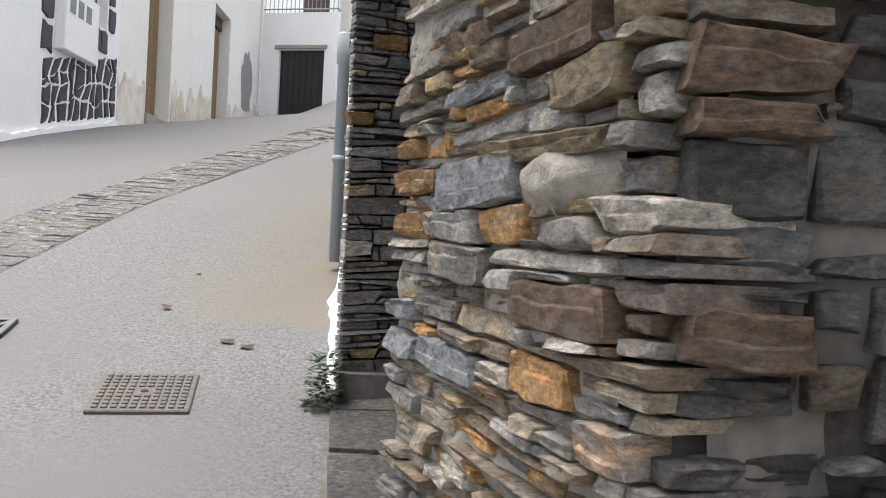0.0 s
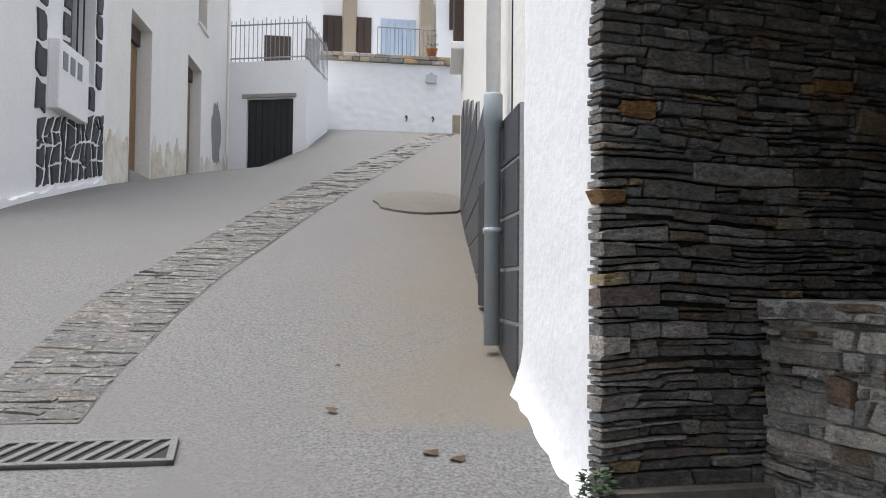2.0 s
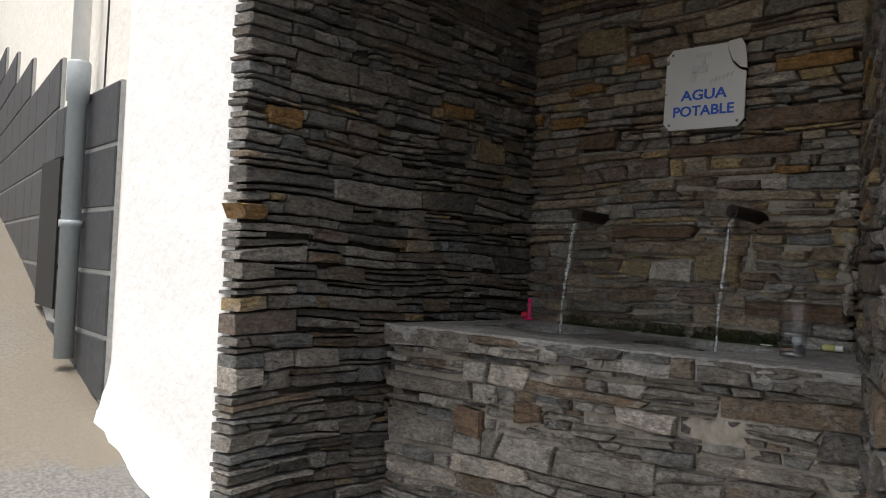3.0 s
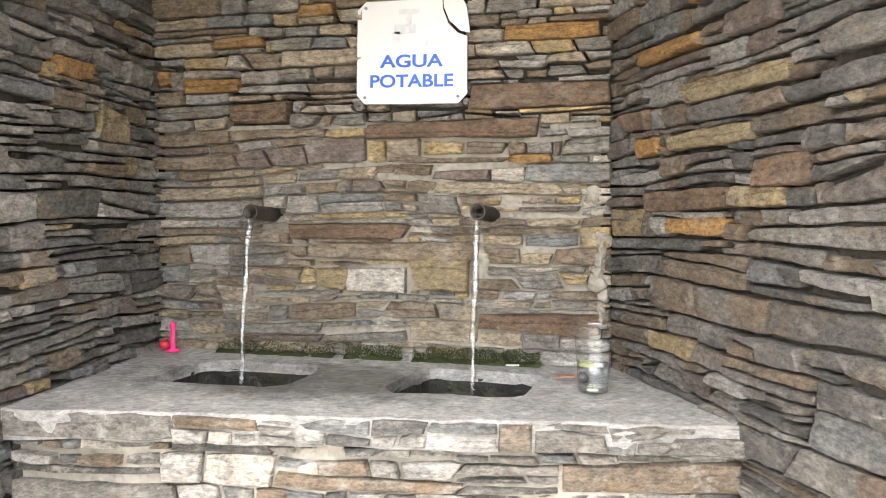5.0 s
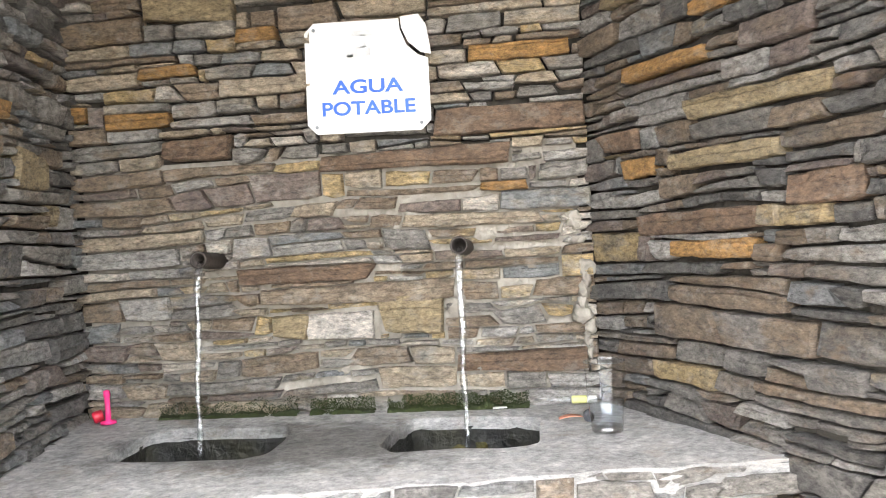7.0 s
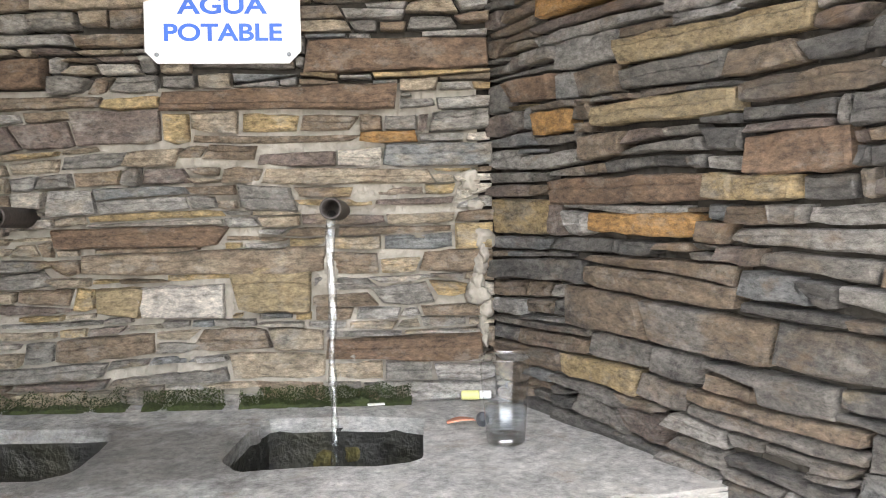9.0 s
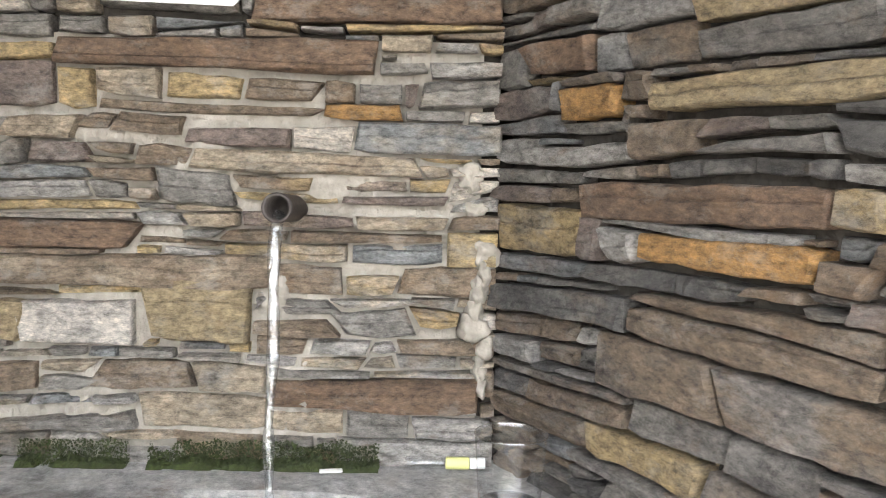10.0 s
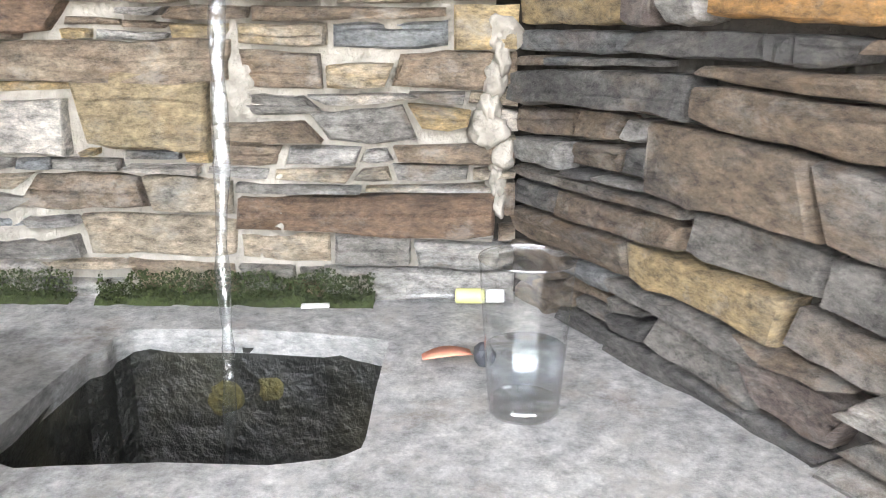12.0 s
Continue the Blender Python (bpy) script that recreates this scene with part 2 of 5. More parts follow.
M_grate = surface("galvanised_frame", (0.16, 0.16, 0.155), 0.55, 0.4, grain=60, vary=0.25)
# near-black colour standing in for the shade inside openings
M_hollow_shade = surface("hollow_shade", (0.02, 0.02, 0.02), 0.9)
M_spout = surface("rusty_pipe", (0.075, 0.062, 0.055), 0.6, 0.4, grain=80, vary=0.5, bump=0.6)
M_sign = surface("white_enamel", (0.64, 0.64, 0.635), 0.35, grain=12, vary=0.04, bump=0.05, second=(0.57, 0.57, 0.56))
M_blue = surface("blue_lettering", (0.025, 0.13, 0.62), 0.5, grain=80, vary=0.15)
M_fade = surface("faded_grey_print", (0.6, 0.61, 0.62), 0.5, grain=90, vary=0.15)
M_pink = surface("pink_plastic", (0.85, 0.04, 0.22), 0.35, grain=50, vary=0.05, bump=0.02)
M_peach = surface("peach_plastic", (0.75, 0.33, 0.22), 0.5, grain=50, vary=0.1)
M_yellow = surface("yellow_label", (0.6, 0.6, 0.24), 0.5, grain=50, vary=0.1)
M_bone = surface("white_plastic", (0.75, 0.75, 0.72), 0.4, grain=50, vary=0.05)
M_moss = surface("moss", (0.042, 0.058, 0.012), 0.95, grain=120, vary=0.6, bump=1.0, depth=0.01, second=(0.03, 0.04, 0.012))
M_knob = surface("yellow_moss", (0.1, 0.085, 0.025), 0.95, grain=90, vary=0.6, bump=1.0, depth=0.01)
M_leaf = surface("weed_leaf", (0.045, 0.085, 0.03), 0.6, grain=40, vary=0.4)
M_dead = surface("dead_leaf", (0.11, 0.07, 0.04), 0.8, grain=50, vary=0.4)
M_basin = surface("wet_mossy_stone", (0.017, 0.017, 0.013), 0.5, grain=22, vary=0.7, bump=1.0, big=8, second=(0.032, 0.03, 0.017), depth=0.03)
M_terracotta = surface("terracotta", (0.45, 0.17, 0.09), 0.8)
M_blue_door = surface("pale_blue_door", (0.5, 0.6, 0.72), 0.6)
M_roof = surface("slate_roof", (0.16, 0.155, 0.15), 0.9, grain=8, vary=0.4)
M_timber = surface("ceiling_board", (0.17, 0.12, 0.08), 0.8, grain=20, vary=0.4)


def thin_clear(name, tint, gloss, rough=0.02, ripple=0.0, scale=40, least=0.04):
    """Thin glass or water: see-through, with a sheen that grows at grazing angles."""
    m = bpy.data.materials.new(name)
    m.use_nodes = True
    nt = m.node_tree
    nt.nodes.remove(nt.nodes["Principled BSDF"])
    tr, gl, mx = nt.nodes.new("ShaderNodeBsdfTransparent"), nt.nodes.new("ShaderNodeBsdfGlossy"), nt.nodes.new("ShaderNodeMixShader")
    lw = nt.nodes.new("ShaderNodeLayerWeight")
    lw.inputs["Blend"].default_value = 0.5
    tr.inputs["Color"].default_value = (*tint, 1)
    gl.inputs["Roughness"].default_value = rough
    if ripple:
        n = noise_node(nt, scale, 3, coord="World", stretch=(1, 1, 0.35))
        bp = nt.nodes.new("ShaderNodeBump")
        bp.inputs["Strength"].default_value, bp.inputs["Distance"].default_value = ripple, 0.01
        nt.links.new(n.outputs["Fac"], bp.inputs["Height"])
        nt.links.new(bp.outputs[0], gl.inputs["Normal"])
        nt.links.new(bp.outputs[0], lw.inputs["Normal"])
    edge, amount = nt.nodes.new("ShaderNodeMath"), nt.nodes.new("ShaderNodeMath")
    edge.operation, edge.inputs[1].default_value = "POWER", 3.0
    amount.operation, amount.inputs[1].default_value, amount.inputs[2].default_value = "MULTIPLY_ADD", gloss, least
    nt.links.new(lw.outputs["Facing"], edge.inputs[0])
    nt.links.new(edge.outputs[0], amount.inputs[0])
    nt.links.new(amount.outputs[0], mx.inputs[0])
    nt.links.new(tr.outputs[0], mx.inputs[1])
    nt.links.new(gl.outputs[0], mx.inputs[2])
    nt.links.new(mx.outputs[0], nt.nodes["Material Output"].inputs[0])
    return m


M_glass = thin_clear("clear_glass", (0.98, 0.985, 0.99), 0.6, least=0.04)
M_rim = thin_clear("glass_rim", (0.93, 0.95, 0.96), 0.95, least=0.26)
M_water = thin_clear("water", (0.92, 0.95, 0.97), 0.8, least=0.1)
M_stream = thin_clear("falling_water", (0.95, 0.97, 0.98), 0.8, 0.22, 1.0, 70, 0.16)
M_pool = thin_clear("basin_water", (0.45, 0.45, 0.38), 0.7, 0.03, 0.12, 25)


# ---- mesh helpers ----
def mesh_of(name, bm, material, smooth=False):
    me = bpy.data.meshes.new(name)
    bm.normal_update()
    bm.to_mesh(me)
    bm.free()
    if material:
        me.materials.append(material)
    if smooth:
        for p in me.polygons:
            p.use_smooth = True
    return me


def part(name, bm, material, parent=None, label="", smooth=False):
    ob = new(name, mesh_of(name, bm, material, smooth))
    if parent:
        ob.parent = parent
    if label:
        ob["label"] = label
    return ob


def thing(name, label, category, at=(0, 0, 0), group="", kind=""):
    ob = new(name)
    ob.location = at
    return tagged(ob, label, category, group, kind)


def box(bm, x0, y0, z0, x1, y1, z1, bevel=0.0, m=None):
    g = bmesh.ops.create_cube(bm, size=1)
    vs = g["verts"]
    bmesh.ops.scale(bm, vec=(x1 - x0, y1 - y0, z1 - z0), verts=vs)
    bmesh.ops.translate(bm, vec=((x0 + x1) / 2, (y0 + y1) / 2, (z0 + z1) / 2), verts=vs)
    if bevel:
        es = list({e for v in vs for e in v.link_edges})
        r = bmesh.ops.bevel(bm, geom=es, offset=bevel, segments=1, affect="EDGES")
        vs = list({v for f in r["faces"] for v in f.verts} | {v for v in vs if v.is_valid})
    if m:
        bmesh.ops.transform(bm, matrix=m, verts=[v for v in vs if v.is_valid])
    return bm


def a_box(*a, **k):
    return box(bmesh.new(), *a, **k)


def lathe(profile, seg=24, closed=True):
    """A turned shape from (radius, height) pairs."""
    bm = bmesh.new()
    rings = []
    for r, z in profile:
        rings.append([bm.verts.new((r * math.cos(2 * math.pi * i / seg), r * math.sin(2 * math.pi * i / seg), z)) for i in range(seg)])
    for a, b in zip(rings, rings[1:]):
        for i in range(seg):
            bm.faces.new((a[i], a[(i + 1) % seg], b[(i + 1) % seg], b[i]))
    bm.faces.new(rings[0][::-1])
    if closed:
        bm.faces.new(rings[-1])
    return bm


def tube(points, radii, seg=10):
    bm = bmesh.new()
    rings = []
    pts = [Vector(p) for p in points]
    for i, p in enumerate(pts):
        d = (pts[min(i + 1, len(pts) - 1)] - pts[max(i - 1, 0)]).normalized()
        q = d.to_track_quat("Z", "Y")
        r = radii[i] if isinstance(radii, (list, tuple)) else radii
        rings.append([bm.verts.new(p + q @ Vector((r * math.cos(2 * math.pi * k / seg), r * math.sin(2 * math.pi * k / seg), 0))) for k in range(seg)])
    for a, b in zip(rings, rings[1:]):
        for k in range(seg):
            bm.faces.new((a[k], a[(k + 1) % seg], b[(k + 1) % seg], b[k]))
    bm.faces.new(rings[0][::-1])
    bm.faces.new(rings[-1])
    return bm


def prism(poly, z0, z1):
    """A solid on a plan polygon; z0 and z1 may be functions of x, y."""
    bm = bmesh.new()
    lo = [bm.verts.new((x, y, z0(x, y) if callable(z0) else z0)) for x, y in poly]
    hi = [bm.verts.new((x, y, z1(x, y) if callable(z1) else z1)) for x, y in poly]
    n = len(poly)
    bm.faces.new(lo[::-1])
    bm.faces.new(hi)
    for i in range(n):
        bm.faces.new((lo[i], lo[(i + 1) % n], hi[(i + 1) % n], hi[i]))
    bmesh.ops.recalc_face_normals(bm, faces=bm.faces)
    return bm


def along(p, q):
    """Frame of a wall seen from its left-hand face: x runs p to q, -y points out of the face, z up."""
    a = math.atan2(q[1] - p[1], q[0] - p[0])
    return pose(p[0], p[1], 0, 0, 0, math.degrees(a)), math.hypot(q[0] - p[0], q[1] - p[1])


# ---- the lie of the land ----
ROAD_Y = [-80, -10, 0, 2.7, 4, 5.7, 6.4, 9, 14, 20, 27, 33, 36, 60, 900]
ROAD_Z = [-8, -1.6, 0.1, 0.72, 1.02, 1.43, 1.58, 2.15, 3.15, 4.4, 5.9, 7.2, 7.5, 7.6, 7.6]
LEFT_Y = [-80, 5.7, 9, 14.4, 17, 20, 24, 29, 33, 40, 900]
LEFT_Z = [-8.0, 1.43, 2.0, 3.05, 3.49, 3.9, 4.45, 5.08, 6.4, 7.6, 7.6]


def left_x(y):
    return -3.22 + 0.0895 * (y - 17.1)


def road_x(y):
    return -0.95 + 0.28 * (y - 12.0)


def ground_z(x, y):
    zc = float(np.interp(y, ROAD_Y, ROAD_Z))
    # the apron swells up towards the white house
    ax, ay = min(1.0, max(0.0, (x + 0.5) / 0.85)), min(1.0, max(0.0, (y - 6.1) / 0.6)) * min(1.0, max(0.0, (11 - y) / 3))
    zc += 0.12 * ax * ax * ay
    if y < 6:
        return zc
    zl = float(np.interp(y, LEFT_Y, LEFT_Z))
    t = min(1.0, max(0.0, (x - left_x(y)) / max(1.0, road_x(y) - left_x(y))))
    w = t ** 0.7
    # the lane is banked up against the garage block
    k = min(1.0, max(0.0, (y - 21) / 6))
    w = w * (1 - k) + k * min(1.0, max(0.0, (x + 1.75) / 2.6))
    return zl + (zc - zl) * w


# ---- ground ----
def ground_sheet():
    xs = sorted(set([-900, -300, -90, -30, -12, -7] + [round(-5 + 0.25 * i, 3) for i in range(60)] + [11, 14, 30, 90, 300, 900]))
    ys = sorted(set([-80, -40, -20, -10, -5] + [round(-3 + 0.3 * i, 3) for i in range(45)] + [round(10.7 + 0.6 * i, 3) for i in range(45)] + [45, 60, 120, 300, 900]))
    bm = bmesh.new()
    grid = [[bm.verts.new((x, y, ground_z(x, y) + 0.008 * noise.noise((x * 0.9, y * 0.9, 0)))) for x in xs] for y in ys]
    for j in range(len(ys) - 1):
        for i in range(len(xs) - 1):
            bm.faces.new((grid[j][i], grid[j][i + 1], grid[j + 1][i + 1], grid[j + 1][i]))
    return bm


ground = part("ground", ground_sheet(), M_lane, smooth=True)
tagged(ground, "worn pale grey concrete lane climbing between houses", "street", kind="structure")


RIGHT = [(0.36, 5.76), (0.36, 6.62), (0.43, 7.5), (1.55, 14.0)]


def right_x(y):
    return float(np.interp(y, [p[1] for p in RIGHT], [p[0] for p in RIGHT]))


# ---- the fountain alcove ----
FLOOR_B = 1.0
PL0, PL1 = (0.36, 5.745), (1.66, 5.98)                      # outer and inner end of the far side wall
PR0 = (0.455, 4.125)                                         # jamb of the near side wall
PN = (0.62, 3.47)                                            # near corner of the pillar
ROOF = 3.32


def stone_mesh(i):
    """One split stone of unit length, depth and height, face at y = 0, back at y = 1."""
    rng = random.Random(i)
    j = lambda s: rng.uniform(-s, s)
    x, z = 0.5, 0.5
    sl, sr, tp, bt = j(0.035), j(0.035), j(0.09), j(0.09)        # slanting ends, tapering beds
    out = [(-x + j(0.02), -z + 0.12 + j(0.1)), (-x + 0.03 + j(0.015), -z + j(0.03)), (-0.15 + j(0.1), -z + 0.03 + j(0.07)), (0.2 + j(0.1), -z + 0.03 + j(0.07)),
           (x - 0.03 + j(0.015), -z + j(0.04)), (x + j(0.02), -z + 0.15 + j(0.1)), (x + j(0.025), z - 0.12 + j(0.1)), (x - 0.035 + j(0.02), z + j(0.03)),
           (0.18 + j(0.1), z - 0.03 + j(0.06)), (-0.2 + j(0.1), z - 0.02 + j(0.05)), (-x + 0.03 + j(0.015), z + j(0.04)), (-x + j(0.025), z - 0.15 + j(0.1))]
    out = [(px + (sl if px < 0 else sr) * pz * 1.2, pz + (tp if pz > 0 else bt) * px) for px, pz in out]
    bm = bmesh.new()
    n = len(out)
    back = [bm.verts.new((px, 1.0, pz)) for px, pz in out]
    rim = [bm.verts.new((px, 0.09 + j(0.07), pz)) for px, pz in out]
    front = [bm.verts.new((px * 0.985, j(0.07), pz * (0.93 + j(0.05)))) for px, pz in out]
    mids = [bm.verts.new((-0.22 + j(0.08), -0.02 + j(0.05), j(0.15))), bm.verts.new((0.22 + j(0.08), -0.02 + j(0.05), j(0.15)))]
    for k in range(n):
        k2 = (k + 1) % n
        bm.faces.new((back[k], back[k2], rim[k2], rim[k]))
        bm.faces.new((rim[k], rim[k2], front[k2], front[k]))
    for k in range(n):
        k2 = (k + 1) % n
        a = 0 if k in (0, 1, 9, 10, 11) else 1
        if k in (2, 8):
            bm.faces.new((front[k], front[k2], mids[1] if k == 2 else mids[0]))
        else:
            bm.faces.new((front[k], front[k2], mids[a]))
    bm.faces.new((front[2], mids[1], mids[0]))
    bm.faces.new((front[8], mids[0], mids[1]))
    bmesh.ops.recalc_face_normals(bm, faces=bm.faces)
    return mesh_of("stone", bm, None)


def split_stone(parent, fm, cols, proud, material, rng, depth=0.075, turn=0.0):
    """One split stone from columns (u at the bed, u at the top, bed height, top height): chipped rim, uneven laminated face."""
    cu = sum(c[0] + c[1] for c in cols) / (2 * len(cols))
    cz = sum(c[2] + c[3] for c in cols) / (2 * len(cols))
    j = lambda s: rng.uniform(-s, s)
    n = len(cols)
    hh = sum(c[3] - c[2] for c in cols) / n
    chip = min(0.007, hh * 0.2)
    lo, hi = [], []
    for i, (ub, ut, z0, z1) in enumerate(cols):
        e = rng.uniform(0.0, 0.6) * chip if i in (0, n - 1) else 0.0
        w = min(0.0022, hh * 0.06)
        lo.append((ub - cu, z0 - cz + e + j(w)))
        hi.append((ut - cu, z1 - cz - e * rng.random() + j(w)))
    edge = lo + hi[::-1]
    m = len(edge)
    bm = bmesh.new()
    back = [bm.verts.new((x * 0.98, depth, z * 0.96)) for x, z in edge]
    rim = [bm.verts.new((x + j(0.001), rng.uniform(0.003, 0.009), z)) for x, z in edge]
    lean, bow = j(0.004), rng.uniform(-0.003, 0.002)
    inset = min(0.004, hh * 0.14)

    def face_y(x, z):
        return lean * (2 * z / hh) + bow + j(0.0028)

    front = []
    for k, (x, z) in enumerate(edge):
        s = inset * rng.uniform(0.3, 1.2)
        x2 = x + (s if k in (0, m - 1) else -s if k in (n - 1, n) else 0)
        front.append(bm.verts.new((x2, face_y(x, z), z + (s if k < n else -s))))
    step = rng.uniform(0.0, 0.006) if hh > 0.022 else 0.001
    f0 = rng.uniform(0.3, 0.65)
    f1 = f0 + j(0.15)
    one, two = [], []
    for i in range(n):
        f = f0 + (f1 - f0) * i / max(1, n - 1) + j(0.05)
        x = lo[i][0] * (1 - f) + hi[i][0] * f + (0.005 if i == 0 else -0.005 if i == n - 1 else j(0.003))
        z = lo[i][1] * (1 - f) + hi[i][1] * f
        y = face_y(x, z)
        one.append(bm.verts.new((x, y - step * 0.5, z)))
        two.append(bm.verts.new((x, y + step * 0.5, z + min(0.003, hh * 0.08))))
    for k in range(m):
        k2 = (k + 1) % m
        bm.faces.new((back[k], back[k2], rim[k2], rim[k]))
        bm.faces.new((rim[k], rim[k2], front[k2], front[k]))
    top = front[n:][::-1]
    for i in range(n - 1):
        bm.faces.new((front[i], front[i + 1], one[i + 1], one[i]))
        bm.faces.new((one[i], one[i + 1], two[i + 1], two[i]))
        bm.faces.new((two[i], two[i + 1], top[i + 1], top[i]))
    bm.faces.new((front[0], one[0], two[0], top[0]))
    bm.faces.new((front[n - 1], top[n - 1], two[n - 1], one[n - 1]))
    bmesh.ops.recalc_face_normals(bm, faces=bm.faces)
    ob = new("stone", mesh_of("stone", bm, material))
    ob.parent = parent
    ob.matrix_local = fm @ pose(cu, -proud, cz, 0, 0, turn)
    return ob


def lay_stones(parent, p, q, z0, z1, material, seed, bands=(0.026, 0.07), lengths=(0.08, 0.30), gap=0.0065, proud=(0.010, 0.034), features=(), split=0.6, drift=0.02, floor_at=None, skip=(), base=None, over=0.0):
    """Split slate laid in wavering courses on the face from p to q, thinning to wedges and shims; features are chosen stones (u, z, length, height, material)."""
    fm, width = along(p, q)
    plan = fm
    if base:
        fm = base @ fm
    rng = random.Random(seed)
    taken = [(u - ln / 2, u + ln / 2, z - h / 2, z + h / 2) for u, z, ln, h in skip]

    def columns(u0, u1, s0, s1, low, high):
        n = max(3, min(9, int((u1 - u0) / 0.032) + 2))
        out = []
        for i in range(n):
            k = i / (n - 1)
            s = s0 + (s1 - s0) * k
            u = u0 + (u1 - u0) * (k if i in (0, n - 1) else k + rng.uniform(-0.2, 0.2) / n)
            out.append((u - s, u + s, low(u), high(u)))
        return out

    for u, z, ln, h, mat in features:
        t0, t1 = rng.uniform(-0.12, 0.12) * h, rng.uniform(-0.12, 0.12) * h
        wave = rng.uniform(0, 50)
        low = lambda x: z - h / 2 + t0 * (x - u) / ln * 2 + 0.03 * h * noise.noise((x * 22, wave, 0))
        high = lambda x: z + h / 2 + t1 * (x - u) / ln * 2 + 0.03 * h * noise.noise((x * 22, wave, 7))
        split_stone(parent, fm, columns(u - ln / 2 + 0.003, u + ln / 2 - 0.003, rng.gauss(0, 0.004), rng.gauss(0, 0.004), low, high), proud[1] - 0.004, mat, rng)
        taken.append((u - ln / 2, u + ln / 2, z - h / 2, z + h / 2))

    def place(u0, u1, s0, s1, low, high):
        um = (u0 + u1) / 2
        zm = (low(um) + high(um)) / 2
        if u1 - u0 < 0.014:
            return
        if floor_at and zm < floor_at(plan @ Vector((um, 0, 0))) - 0.02:
            return
        for a, b, c, d in taken:
            if a < u1 - 0.004 and b > u0 + 0.004 and c < high(um) - 0.002 and d > low(um) + 0.002:
                if a > u0 + 0.004:
                    place(u0, a, s0, 0, low, high)
                if b < u1 - 0.004:
                    place(b, u1, 0, s1, low, high)
                x0, x1 = max(a, u0), min(b, u1)
                place(x0, x1, 0, 0, low, lambda x: min(high(x), c))
                place(x0, x1, 0, 0, lambda x: max(low(x), d), high)
                return
        g = gap * rng.uniform(0.25, 0.75)
        g2 = gap * rng.uniform(0.15, 0.6)
        l2, h2 = (lambda x: low(x) + g2), (lambda x: max(high(x) - g2, low(x) + g2 + 0.002))
        if h2(um) - l2(um) < 0.006:
            return
        end = over and u1 > width - 0.02
        split_stone(parent, fm, columns(u0 + g, u1 - g, s0, s1, l2, h2), rng.uniform(*proud), material, rng,
                    rng.uniform(0.09, 0.2) if end else 0.075, rng.gauss(0, 0.8))

    def fill(u0, u1, s0, s1, low, high, level):
        """A bed-to-top stretch: one stone, or two wedges over one another, or two side by side."""
        um = (u0 + u1) / 2
        h, ln = high(um) - low(um), u1 - u0
        if h > 0.024 and level < 3 and rng.random() < (split if level == 0 else split * 0.5) * min(1.0, h / 0.055):
            k0 = rng.uniform(0.22, 0.78)
            k1 = min(0.85, max(0.15, k0 + rng.gauss(0, 0.16)))
            mid = lambda x: low(x) + (high(x) - low(x)) * (k0 + (k1 - k0) * (x - u0) / ln) + 0.0012 * noise.noise((x * 17, u0 * 9, h * 90))
            fill(u0, u1, s0, s1, low, mid, level + 1)
            fill(u0, u1, s0, s1, mid, high, level + 1)
        elif ln > 3.6 * max(h, 0.026) and rng.random() < 0.62 and level < 4:
            c, s = u0 + ln * rng.uniform(0.28, 0.72), rng.gauss(0, 0.12) * min(h, 0.05)
            fill(u0, c, s0, s, low, high, level + 1)
            fill(c, u1, s, s1, low, high, level + 1)
        else:
            place(u0, u1, s0, s1, low, high)

    def bed_line(at, h):
        w = rng.uniform(0, 90)
        return lambda u: at + drift * noise.noise((u * 1.9 + seed, at * 1.4, 0)) + 0.24 * h * noise.noise((u * 2.6, w, seed)) + 0.05 * h * noise.noise((u * 14, w, 3))

    z = z0
    low = lambda u: z0
    while z < z1 - 0.02:
        h = min(rng.uniform(*bands), z1 - z)
        high = bed_line(z + h, h) if z + h < z1 - 0.02 else (lambda u: z1)
        u, s0 = 0.0, 0.0
        last = width + (rng.uniform(-0.4, 1.0) * over)
        while u < last - 0.005:
            ln = rng.uniform(*lengths) * (1.3 if h > 0.06 else 1)
            if last - u - ln < 0.06:
                ln = last - u
            s1 = rng.gauss(0, 0.1) * h if u + ln < last - 0.01 else 0.0
            fill(u, u + ln, s0, s1, low, high, 0)
            u, s0 = u + ln, s1
        low = high
        z += h


def mortar_sheet(name, p, q, u0, u1, z0, z1, amount, seed, label, material, base=None, parent=None):
    """Rough bedding mortar standing between the stones, as far out of the face as amount(u, z) says."""
    fm, _ = along(p, q)
    bm = bmesh.new()
    nu, nz = int((u1 - u0) / 0.008), int((z1 - z0) / 0.008)
    rows = []
    for k in range(nz + 1):
        z = z0 + (z1 - z0) * k / nz
        row = []
        for i in range(nu + 1):
            u = u0 + (u1 - u0) * i / nu
            rag = noise.noise((u * 9, z * 14, seed)) * 0.009 + noise.noise((u * 34, z * 42, seed + 3)) * 0.005 + noise.noise((u * 90, z * 90, seed + 5)) * 0.0025
            out = amount(u, z)
            row.append(bm.verts.new((u, -(out + rag * min(1.0, max(0.0, out * 60 + 0.4))), z)))
        rows.append(row)
    for a, b in zip(rows, rows[1:]):
        for i in range(nu):
            bm.faces.new((a[i], a[i + 1], b[i + 1], b[i]))
    bmesh.ops.transform(bm, matrix=(base @ fm) if base else fm, verts=bm.verts)
    ob = part(name, bm, material, parent, label, smooth=True)
    return ob if parent else tagged(ob, label, "mortar", kind="structure")


def wall_core(name, poly, z0, z1, material, label):
    return tagged(part(name, prism(poly, z0, z1), material), label, "wall", kind="structure")


